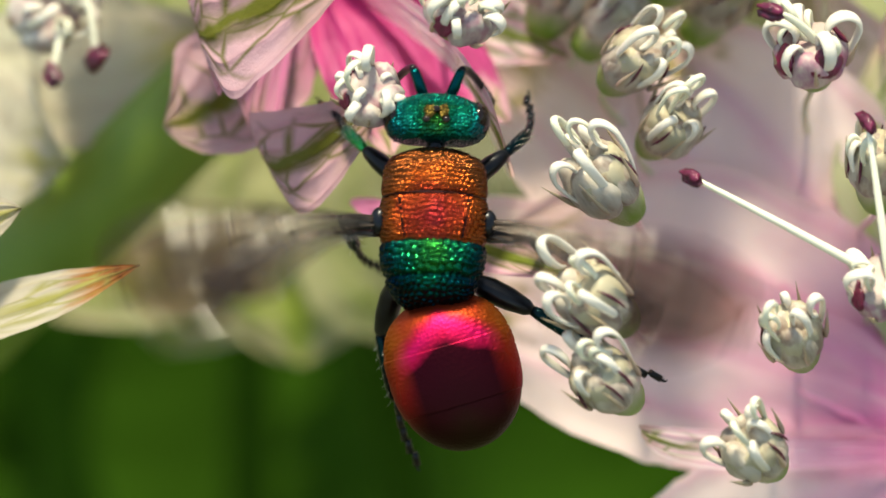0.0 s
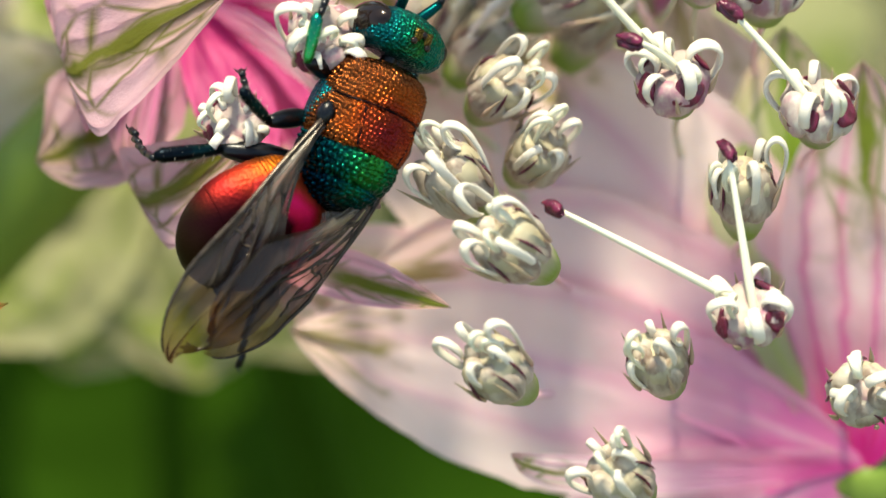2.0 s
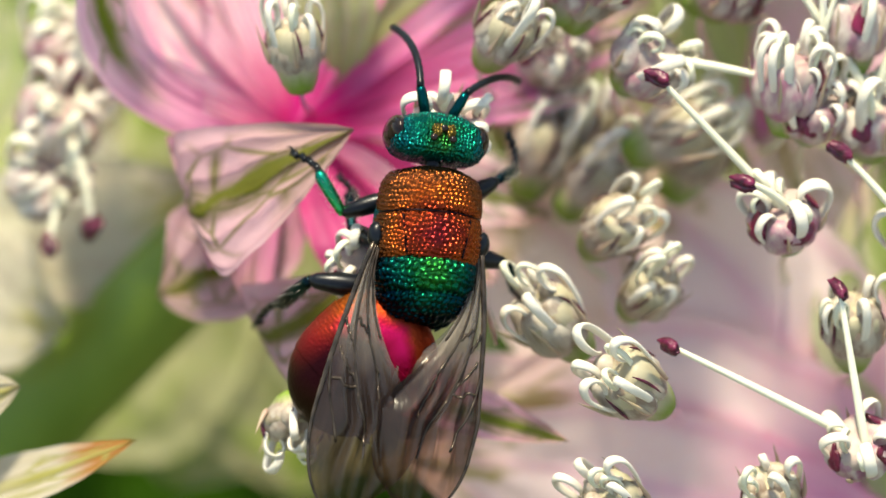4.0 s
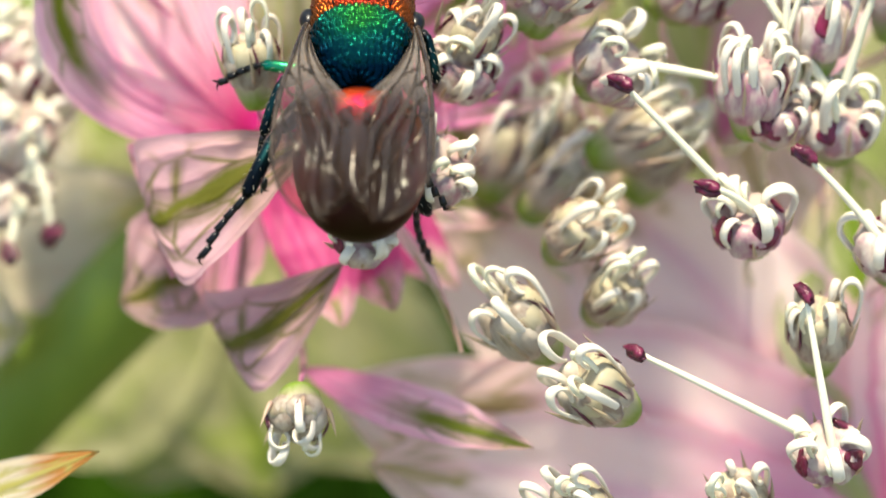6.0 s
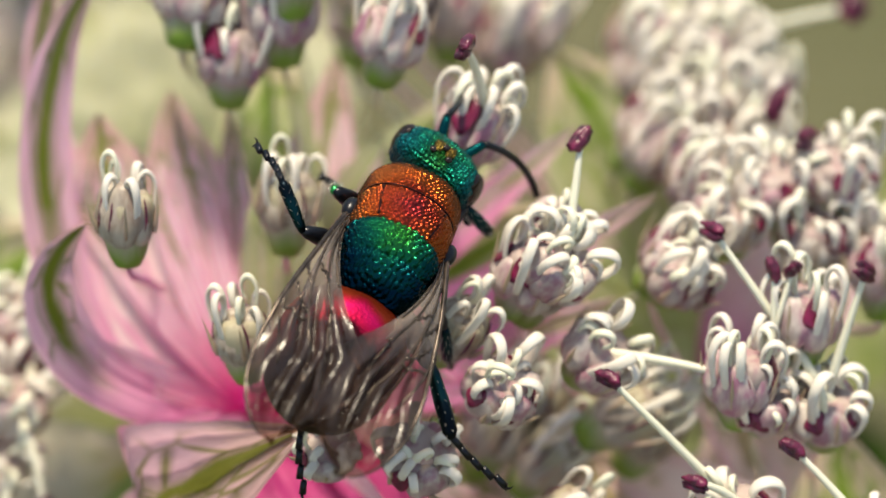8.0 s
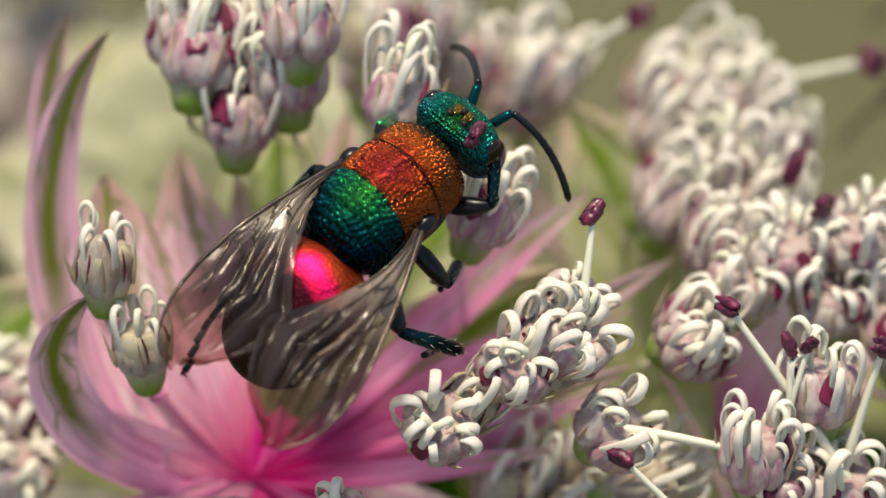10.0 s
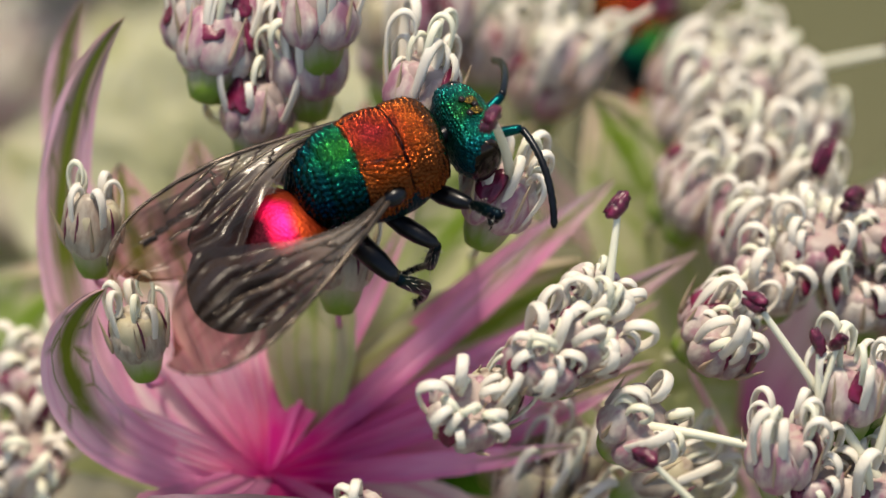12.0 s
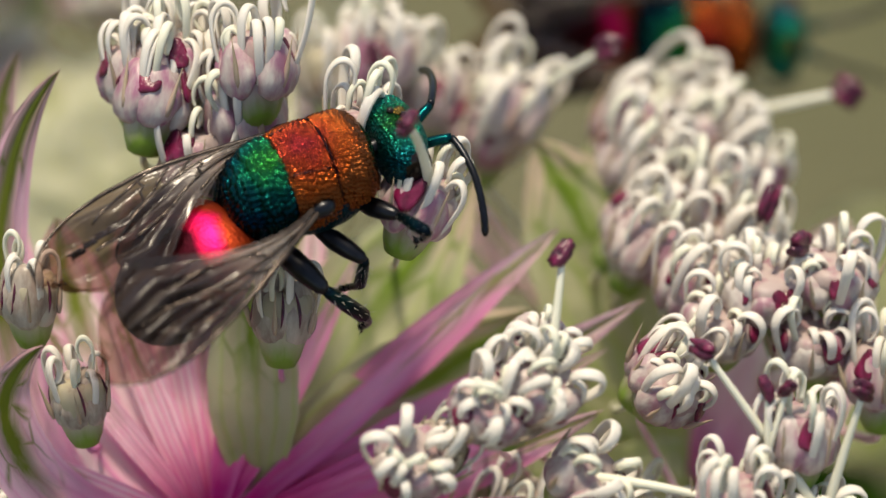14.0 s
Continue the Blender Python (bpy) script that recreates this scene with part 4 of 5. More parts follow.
I_HEART = (-6.38, 4.49, -22.00)
flower_i = flower_at(I_HEART, "pale greenish masterwort behind the pink one")
stem(flower_i, [site(I_HEART), site((-6.0, -3.0, -36.0)), Vector((-0.02, 0.10, 0.0))], 0.7, material=LEAF)
for tip, w, mat in (((-9.27, 9.62, -21.00), 4.2, SUNLIT), ((-6.27, 10.74, -21.00), 4.4, SUNLIT), ((-3.01, 9.57, -21.00), 4.2, SUNLIT), ((-11.84, 6.23, -21.00), 4.0, SUNLIT), ((-2.19, 5.73, -21.00), 4.0, SUNLIT)):
    e = Vector(I_HEART)
    bract(flower_i, [e, e.lerp(Vector(tip), 0.5) + Vector((0, 0, 1)), tip], w, mat, (0, 0, 1), shape=0.62)

for place, a in (((-13.42, 4.56, -36.00), 30), ((-7.52, 12.24, -36.00), 140), ((-15.11, -2.59, -36.00), 250)):
    far = copy_thing(flower_c, Matrix.Translation(site(place)) @ Matrix.Rotation(radians(a), 4, "Z"))
    tagged(far, "cream masterwort flower among many on the plant", "flower", "masterwort flowers")


def leaf_plant(foot, leaves):
    """A low plant of broad toothed leaves on long stalks; each leaf by its middle, the way it points and its length."""
    ob = tagged(new("leafy_plant"), "dark green broad-leaved plant below the flowers", "plant", "leafy plants")
    ob.matrix_basis = Matrix.Translation(foot)
    for place, point, size in leaves:
        mid = (site(place) - foot) / MM
        d = turn(point).normalized()
        nrm = turn((0, 0.1, 1)).normalized()
        s = d.cross(nrm).normalized()
        heel = mid - d * size * 0.5
        bm = bmesh.new()
        tube(bm, bezier([(0, 0, 0), (heel.x * 0.5, heel.y * 0.5, heel.z * 0.8), heel - d * size * 0.3, heel], 12), 1.2, 8)
        part("stalk", bm, LEAF, ob)
        bm = bmesh.new()
        grid = []
        for i in range(33):
            u = i / 32
            w = size * 0.42 * math.sin(math.pi * u ** 0.8) ** 0.7 * (1 + 0.12 * math.sin(u * 60))
            grid.append([bm.verts.new(heel + d * size * u + s * w * v + nrm * size * (0.10 * abs(v) + 0.03 * math.sin(9 * u + 3 * v) - 0.1 * u * u)) for v in (-1, -0.75, -0.5, -0.25, 0, 0.25, 0.5, 0.75, 1)])
        for i in range(32):
            for j in range(8):
                bm.faces.new((grid[i][j], grid[i + 1][j], grid[i + 1][j + 1], grid[i][j + 1]))
        part("leaf", bm, LEAF, ob)
    return ob


leaf_plant(Vector((-0.02, 0.09, 0)), (
    ((-12.63, -16.32, -70.00), (0.3, 0.9, 0), 30), ((-4.13, -16.71, -75.00), (-0.3, 0.9, 0), 32), ((3.82, -16.20, -80.00), (0.2, 0.9, 0), 32), ((-22.59, -17.77, -80.00), (0.5, 0.8, 0), 36), ((-7.21, -17.83, -60.00), (0, 1, 0), 30)))
leaf_plant(Vector((0.03, 0.12, 0)), (((3.13, -13.98, -50.00), (-0.4, 0.8, 0), 24), ((11.28, -15.79, -60.00), (0.2, 0.9, 0), 28)))



# ---- the wasp ----
def pits(p, cell, deep):
    """Height at p of the rounded grains of the pitted skin, set in staggered rows about one cell apart round the body's length."""
    round_ = math.atan2(p.x, p.z + 1e-9) * max(0.35, math.hypot(p.x, p.z)) / cell + 0.9 * noise.noise(p * 3)
    along = p.y / cell / 0.87 + 0.9 * noise.noise(p * 3 + Vector((7, 3, 1)))
    best = 9.0
    for r in (math.floor(along), math.floor(along) + 1):
        u = round_ - 0.5 * (r % 2)
        c = round(u)
        jx, jy = 0.16 * math.sin(c * 12.9 + r * 78.2), 0.16 * math.sin(c * 39.3 + r * 11.1)
        best = min(best, (u - c - jx) ** 2 + ((along - r - jy) * 0.87) ** 2)
    return deep * max(0.0, 1 - best / 0.26)


BACK = ((1.36, 0.608, 0.42), (1.28, 0.76, 0.6), (1.08, 0.864, 0.75), (0.6, 0.921, 0.85), (0.1, 0.931, 0.91), (-0.25, 0.912, 0.92), (-0.6, 0.874, 0.88), (-0.95, 0.779, 0.74), (-1.2, 0.627, 0.52), (-1.38, 0.437, 0.28), (-1.48, 0.266, 0.1))


def back_at(y):
    """Half-width and height of the thorax at y."""
    ys = [q[0] for q in BACK][::-1]
    return [float(np.interp(y, ys, [q[k] for q in BACK][::-1])) for k in (1, 2)]


def plate(bm, y0, y1, cell=0.078, deep=0.024):
    """One plate of the thorax's back, rounded at its seams and pitted all over."""
    rows, cols, grid = int(abs(y1 - y0) / 0.013), 230, []
    for i in range(rows + 1):
        u = i / rows
        y = y0 + (y1 - y0) * u
        w, h = back_at(y)
        swell = 1 - 0.07 * (abs(2 * u - 1) ** 5)
        row = []
        for j in range(cols + 1):
            a = math.pi * (-0.08 + 1.16 * j / cols)
            c, s = math.cos(a), math.sin(a)
            p = Vector((w * math.copysign(abs(c) ** 0.8, c), y - 0.10 * c * c, h * math.copysign(abs(s) ** 0.85, s))) * 1.0
            out = Vector((p.x, 0, p.z)).normalized()
            p = p - out * (1 - swell) * w + out * pits(p, cell, deep)
            row.append(bm.verts.new(p))
        grid.append(row)
    for i in range(rows):
        for j in range(cols):
            bm.faces.new((grid[i][j], grid[i][j + 1], grid[i + 1][j + 1], grid[i + 1][j]))


def wasp_body(label):
    """A jewel wasp, head along +y, back along +z, about 7.5 mm long; the origin lies in the thorax."""
    root = tagged(new("jewel_wasp"), label, "wasp", "jewel wasps")

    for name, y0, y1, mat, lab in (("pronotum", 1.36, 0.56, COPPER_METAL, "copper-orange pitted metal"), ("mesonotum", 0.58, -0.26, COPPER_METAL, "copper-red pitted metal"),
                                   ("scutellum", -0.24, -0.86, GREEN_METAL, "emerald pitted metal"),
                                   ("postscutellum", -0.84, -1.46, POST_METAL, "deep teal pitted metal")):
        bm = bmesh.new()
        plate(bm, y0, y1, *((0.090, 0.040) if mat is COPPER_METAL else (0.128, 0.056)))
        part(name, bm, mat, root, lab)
    bm = bmesh.new()
    blob(bm, (0, -0.75, -0.2), (0.80, 0.70, 0.56), 32, 18, 2.4)
    part("propodeum", bm, DARK_METAL, root, "blue-black pitted metal")
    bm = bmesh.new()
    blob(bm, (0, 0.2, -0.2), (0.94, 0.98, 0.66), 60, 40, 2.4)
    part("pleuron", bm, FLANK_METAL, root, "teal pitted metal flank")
    for s in (-1, 1):
        bm = bmesh.new()
        line = []
        for q in range(13):
            y = 0.50 - 0.70 * q / 12
            w, h = back_at(y)
            a = math.pi / 2 - s * (0.62 - 0.012 * q)
            line.append((w * math.copysign(abs(math.cos(a)) ** 0.8, math.cos(a)) * 1.012, y - 0.10 * math.cos(a) ** 2, h * math.sin(a) ** 0.85 * 1.012))
        tube(bm, line, 0.017, 5)
        part("groove", bm, DARK_METAL, root, "dark groove along the plate")
    bm = bmesh.new()
    line = []
    w, h = back_at(0.565)
    for q in range(33):
        a = math.pi * (0.02 + 0.96 * q / 32)
        c, d = math.cos(a), math.sin(a)
        line.append((w * math.copysign(abs(c) ** 0.8, c) * 0.985, 0.57 - 0.10 * c * c, h * d ** 0.85 * 0.982))
    tube(bm, line, 0.014, 6)
    part("seam", bm, DARK_METAL, root, "dark seam behind the collar")
    for s in (-1, 1):
        bm = bmesh.new()
        blob(bm, (s * 0.94, 0.06, 0.22), (0.17, 0.24, 0.16), 14, 10)
        part("tegula", bm, BLACK, root)
    # neck and head
    bm = bmesh.new()
    tube(bm, [(0, 1.15, -0.05), (0, 1.4, -0.03), (0, 1.75, 0.0)], [0.22, 0.15, 0.16], 12)
    part("neck", bm, BLACK, root)
    bm = bmesh.new()
    def skull(p):
        q = Vector((p.x, p.y * (1 - 0.12 * (p.x / 0.9) ** 2) - 0.10 * (p.x / 0.9) ** 2, p.z))
        return q * (1 + 0.035 * max(0.0, noise.noise(q * 16)) + 0.03 * noise.noise(q * 9))
    blob(bm, (0, 0.56, 0), (0.86, 0.43, 0.60), 110, 70, 3.0, skull)
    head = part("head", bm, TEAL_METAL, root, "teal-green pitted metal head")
    for s in (-1, 1):
        bm = bmesh.new()
        blob(bm, (s * 0.73, 0.58, -0.04), (0.22, 0.31, 0.50), 26, 18)
        part("eye", bm, EYE, head, "glossy black compound eye")
    for x, y in ((0, 0.62), (-0.17, 0.44), (0.17, 0.44)):
        bm = bmesh.new()
        blob(bm, (x, y, 0.625), (0.07, 0.065, 0.05), 12, 8)
        part("ocellus", bm, EYE, head)
    for x in (-0.12, 0.12):
        bm = bmesh.new()
        blob(bm, (x, 0.58, 0.622), (0.10, 0.12, 0.03), 14, 8, 2.0, lambda p: p * (1 + 0.4 * noise.noise(p * 9 + Vector((x, 0, 0)))))
        part("crown_patch", bm, BRONZE_METAL, head, "bronze patch between the ocelli")
    antennae = []
    for s in (-1, 1):
        bm = bmesh.new()
        tube(bm, bezier([(s * 0.18, 0.85, -0.1), (s * 0.3, 1.15, 0.1), (s * 0.42, 1.42, 0.2)], 6), [0.09, 0.1, 0.1, 0.1, 0.095, 0.09, 0.08], 10)
        part("scape", bm, SCAPE_GREEN, head, "metallic green antenna base")
        bm = bmesh.new()
        line = bezier([(0, 0, 0), (s * 0.1, 0.6, 0.15), (s * 0.3, 1.2, 0.05), (s * 0.6, 1.75, -0.35)], 22)
        tube(bm, line, [0.074 if i % 2 else 0.062 for i in range(22)] + [0.03], 10)
        fl = part("flagellum", bm, BLACK, head, "black beaded antenna")
        fl.matrix_basis = pose(s * 0.42 * MM, 1.42 * MM, 0.2 * MM)
        antennae.append(fl)
    # abdomen, hinged at the waist
    bm = bmesh.new()
    tube(bm, [(0, 0.25, -0.02), (0, -0.35, 0.0)], [0.26, 0.3], 14)
    waist = part("abdomen", bm, DARK_METAL, root, "narrow dark waist")
    waist.matrix_basis = pose(0, -1.2 * MM, -0.15 * MM)

    def belly(p):
        return Vector((p.x, p.y, p.z if p.z > 0 else p.z * 0.45))
    full = lambda y0, y1, k: [(k * 1.24 * (1 - min(1, abs((y + 1.53) / 1.5)) ** (3.2 if y > -1.53 else 2.2)) ** 0.5, y) for y in np.linspace(y0, y1, 44)]  # noqa: E731
    for y0, y1, k, lab in ((-0.05, -1.08, 1.0, "fiery copper-red first plate, pink sheen in its colour"), (-0.98, -2.15, 1.012, "polished ruby second plate, dark reflection in its colour"), (-2.07, -3.02, 1.0, "dark greenish end plate")):
        bm = bmesh.new()
        loops = []
        for r, y in full(y0, y1, k):
            loop = []
            for a in (2 * math.pi * j / 150 for j in range(150)):
                p = belly(Vector((0.92 * r * math.cos(a), 0.93 * y, 0.58 * r * math.sin(a))))
                loop.append(p + Vector((p.x, 0, p.z)).normalized() * pits(p, 0.082, 0.024 * max(0.0, min(1.0, (y + 2.2) / 1.2)) * min(1.0, (abs(p.x) / 0.8) ** 2) + 0.003))
            loops.append(loop)
        rings(bm, loops)
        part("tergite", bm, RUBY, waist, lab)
    # wings
    wings = []
    for s in (-1, 1):
        for name, length, wide in (("forewing", 4.95, 1.95), ("hindwing", 3.3, 1.05)):
            bm = bmesh.new()
            grid = []
            for i in range(57):
                u = 1 - (1 - i / 56) ** 1.7
                k = math.sqrt(max(0.0, 1 - max(0.0, (u - 0.66) / 0.34) ** 2.3))
                lead = s * (0.06 + 0.30 * math.sin(math.pi * min(u, 0.66) * 0.75) - 0.5 * wide * (1 - k) - 0.25 * max(0.0, u - 0.66))
                w = max(0.01, wide * (0.07 + 0.93 * (min(u, 0.66) / 0.66) ** 1.9) * k)
                row = []
                for j in range(71):
                    v = j / 70
                    # pleats that fan out over the outer half
                    wav = 5.0 * v + 0.9 * noise.noise(Vector((u * 2.2, v * 3, s + length))) + 0.8 * u
                    pleat = abs(math.sin(math.pi * wav)) + 0.30 * noise.noise(Vector((u * 4, v * 9, s - length)))
                    out = max(0.0, min(1.0, (u - 0.42) / 0.2))
                    fold = 0.17 * (pleat - 0.6) * min(1, 5 * v) * (0.06 + 0.94 * out) + 0.06 * out * noise.noise(Vector((u * 9, v * 5, s))) + 0.07 * noise.noise(Vector((u * 3.2, v * 2.5, length + s)))
                    row.append(bm.verts.new((lead - s * w * v * (1 if name == "forewing" else 0.9), -u * length * (1 - 0.10 * v * v), fold + 0.10 * math.sin(math.pi * v) * math.sin(math.pi * u) - 0.85 * u * u)))
                grid.append(row)
            for i in range(56):
                for j in range(70):
                    bm.faces.new((grid[i][j], grid[i + 1][j], grid[i + 1][j + 1], grid[i][j + 1]))
            spine = [grid[2 * i][0].co.copy() for i in range(27)]
            ribs = [[grid[round(56 * (1 - (1 - (u0 + (u1 - u0) * q / 24)) ** (1 / 1.7)))][round(70 * (v0 + (v1 - v0) * q / 24))].co.copy() for q in range(25)]
                    for u0, u1, v0, v1 in ((0.02, 0.60, 0.30, 0.44), (0.02, 0.50, 0.62, 0.74), (0.44, 0.74, 0.0, 0.24), (0.30, 0.40, 0.02, 0.39), (0.30, 0.36, 0.37, 0.70), (0.02, 0.38, 0.86, 0.95), (0.52, 0.56, 0.06, 0.42), (0.50, 0.66, 0.73, 0.60), (0.58, 0.80, 0.43, 0.52), (0.42, 0.52, 0.12, 0.40))]
            wing = part(name, bm, WING, root, "smoky brown veined membrane")
            bm = bmesh.new()
            tube(bm, spine, [0.06 - 0.0016 * i for i in range(27)], 6)
            part("costal_vein", bm, VEIN, wing)
            if name == "forewing":
                for rb in ribs:
                    bm = bmesh.new()
                    tube(bm, [rb[0]] + [(rb[q - 1] + rb[q] + rb[q + 1]) / 3 for q in range(1, 24)] + [rb[24]], 0.026, 6)
                    part("vein", bm, VEIN, wing)
            wings.append((wing, s, name))
    # legs
    legs = {}
    for side, s in (("left", -1), ("right", 1)):
        for row, hip, (lf, lt, lx), thick in (("fore", (0.55, 0.75, -0.55), (0.95, 0.85, 0.8), 0.17), ("mid", (0.65, -0.1, -0.6), (1.05, 0.95, 0.9), 0.17), ("hind", (0.6, -0.9, -0.5), (1.3, 1.3, 1.3), 0.21)):
            bm = bmesh.new()
            tube(bm, [(0, 0, -0.12), (0, 0, 0.1 * lf), (0, 0, 0.35 * lf), (0, 0, 0.65 * lf), (0, 0, 0.92 * lf), (0, 0, lf + 0.03)],
                 [thick * 0.5, thick * 0.75, thick * 1.05, thick, thick * 0.7, thick * 0.3], 12)
            femur = part("leg", bm, BLACK, root, "black leg with metallic shin")
            bm = bmesh.new()
            tube(bm, [(0, 0, -0.03), (0, 0, 0.1 * lt), (0, 0, 0.5 * lt), (0, 0, 0.9 * lt), (0, 0, lt + 0.02)], [thick * 0.4, thick * 0.55, thick * 0.68, thick * 0.66, thick * 0.3], 12)
            tibia = part("tibia", bm, SHIN_GREEN if (side, row) == ("left", "fore") else TIBIA_GREEN, femur, "metallic green-black shin with fine bristles")
            bm = bmesh.new()
            for k in range(5):
                z0, z1 = lx * k / 5, lx * (k + 1) / 5
                bend = 0.05 * k * k * 0.3
                tube(bm, [(bend, 0, z0), (bend, 0, z0 + 0.3 * (z1 - z0)), (bend + 0.02, 0, z1)], [0.056, 0.064, 0.07], 8)
            for q in (-1, 1):
                tube(bm, bezier([(0.25, 0, lx), (0.25, q * 0.08, lx + 0.1), (0.33, q * 0.12, lx + 0.06)], 4), [0.03, 0.025, 0.02, 0.012, 0.004], 5)
            tarsus = part("tarsus", bm, BLACK, femur, "jointed black foot")
            bm = bmesh.new()
            for k in range(44):
                a, z = k * 2.4, lt * (0.08 + 0.0205 * k)
                b0 = Vector((math.cos(a) * thick * 0.55, math.sin(a) * thick * 0.55, z))
                tube(bm, [b0, b0 + Vector((math.cos(a), math.sin(a), 0.7)) * 0.10], [0.006, 0.002], 3)
            bristles = tagged(part("bristles", bm, BRISTLE, femur), "fine pale bristles", kind="stuff")
            legs[side + "_" + row] = (femur, tibia, tarsus, bristles, Vector((s * hip[0], hip[1], hip[2])), lf, lt)
    root.scale = (1.05, 1.05, 1.05)
    return root, head, waist, wings, legs, antennae


wasp = wasp_body("emerald and copper jewel wasp with smoky wings on the flower")
other_wasp = wasp_body("second jewel wasp with fiery abdomen behind the florets")
OTHER_ROWS = [
    (0, (18.12, 14.04, -17.00), -75, 0, 50),
    (8.7, (16.66, 12.91, -17.00), -30, 0, 50),
    (10.5, (7.53, 8.62, -17.00), 40, 0, 30),
    (10.8, (3.39, 8.81, -17.0), 40, 0, 20),
    (11.1, (3.92, 9.84, -17.0), 30, 0, 20),
    (11.4, (3.43, 8.52, -17.0), -10, 0, 20),
    (11.6, (2.91, 7.63, -17.0), -25, 0, 20),
    (12.0, (3.52, 9.05, -17.0), -20, 0, 20),
    (12.3, (4.85, 8.83, -17.0), -50, 0, 20),
    (12.6, (4.97, 9.28, -17.0), -85, 0, 20),
    (12.8, (4.28, 9.79, -17.0), -40, 0, 20),
    (13.0, (3.69, 10.23, -17.0), -75, 0, 20),
    (13.2, (3.68, 8.87, -17.0), -50, 0, 20),
    (13.4, (3.08, 9.33, -17.0), -38, 0, 20),
    (13.5, (3.2, 9.62, -17.0), -45, 0, 20),
    (13.6, (3.25, 10.09, -17.0), 0, 0, 20),
    (13.7, (4.58, 9.85, -17.0), 60, 0, 20),
    (13.8, (5.4, 10.11, -17.0), 90, 0, 20),
    (14, (6.32, 9.89, -17.0), 95, 0, 20),
]
WASP_ROWS = [
    (0, -1.45, -5.39, 0.80, 0, 0, 0),
    (0.5, -1.20, -4.24, 0.80, 10, 3, 0),
    (1, -1.09, -4.14, 0.80, 23, 0, 28),
    (1.5, -0.85, -3.69, 0.80, 25, 0, 40),
    (2, -0.43, -3.03, 0.80, 25, 0, 40),
    (2.5, -0.03, -2.43, 1.32, 21, 0, 36),
    (3, 0.07, -2.65, 1.83, 20, 0, 30),
    (3.5, -1.12, -2.69, 1.91, 12, 0, 22),
    (3.7, -1.42, -2.75, 1.89, 8, 0, 18),
    (4.8, -1.00, -0.99, 1.79, 2, 0, 6),
    (5.8, -1.30, 0.50, 1.69, 2, -30, 0),
    (6, -1.84, 1.55, 1.70, 2, -46, 0),
    (6.5, -1.69, 2.17, 1.72, 3, -56, 0),
    (7, -1.35, 2.75, 1.74, 18, -56, 2),
    (7.5, -1.30, 2.98, 1.76, 24, -42, 4),
    (8, -1.00, 3.20, 1.77, 24, -36, 4),
    (8.5, -0.88, 4.95, 1.79, 27, -26, 4),
    (8.7, -0.88, 5.10, 1.80, 24, -26, 2),
    (9.8, -1.22, 5.40, 1.34, 44, -20, -18),
    (10.8, -1.62, 5.21, 0.20, 62, -8, -35),
    (11, -1.61, 5.52, 0.15, 64, -8, -36),
    (11.5, -1.74, 5.50, 0.04, 65, -8, -36),
    (12, -2.00, 5.80, -0.08, 65, -8, -36),
    (12.5, -2.20, 6.30, -0.20, 65, -8, -36),
    (13, -2.26, 5.77, -0.38, 65, -8, -36),
    (13.5, -1.92, 6.53, -0.55, 66, -8, -36),
    (14, -2.21, 6.52, -0.70, 66, -8, -36),
]
LEG_LEFT_FORE = [
    (0, (-1.15, 1.25, -0.75), (-1.50, 1.60, -1.35), (-1.70, 2.10, -1.80)),
    (0.5, (-1.40, 1.07, -0.82), (-1.25, 1.37, -1.60), (-1.18, 1.48, -2.39)),
    (1, (-0.65, 0.65, -1.49), (-0.75, 1.44, -1.78), (-0.35, 1.69, -2.43)),
    (1.5, (-1.46, 0.77, -0.27), (-1.59, 1.38, -0.38), (-1.20, 1.65, -1.03)),
    (2.5, (-1.43, 0.69, -0.21), (-1.66, 1.51, -0.16), (-1.67, 2.28, -0.37)),
    (3.5, (-1.35, 0.25, -0.67), (-1.86, 0.93, -0.69), (-2.08, 1.41, -1.29)),
    (5.8, (-1.15, 1.25, -0.75), (-1.50, 1.60, -1.35), (-1.70, 2.10, -1.80)),
    (6, (-1.16, -0.48, -1.04), (-2.43, -0.18, -1.15), (-3.51, -0.07, -1.58)),
    (6.5, (-1.15, 1.25, -0.75), (-1.50, 1.60, -1.35), (-1.70, 2.10, -1.80)),
    (7, (-1.52, 0.43, -0.67), (-2.31, 0.88, -0.21), (-3.18, 1.57, 0.27)),
    (7.5, (-1.32, 0.46, -0.07), (-1.26, 1.08, -0.65), (-1.28, 1.70, -1.15)),
    (8.5, (-1.38, 0.53, -0.14), (-1.28, 1.05, -0.81), (-1.37, 1.56, -1.41)),
    (11, (-1.15, 1.25, -0.75), (-1.50, 1.60, -1.35), (-1.70, 2.10, -1.80)),
    (14, (-1.15, 1.25, -0.75), (-1.50, 1.60, -1.35), (-1.70, 2.10, -1.80)),
]
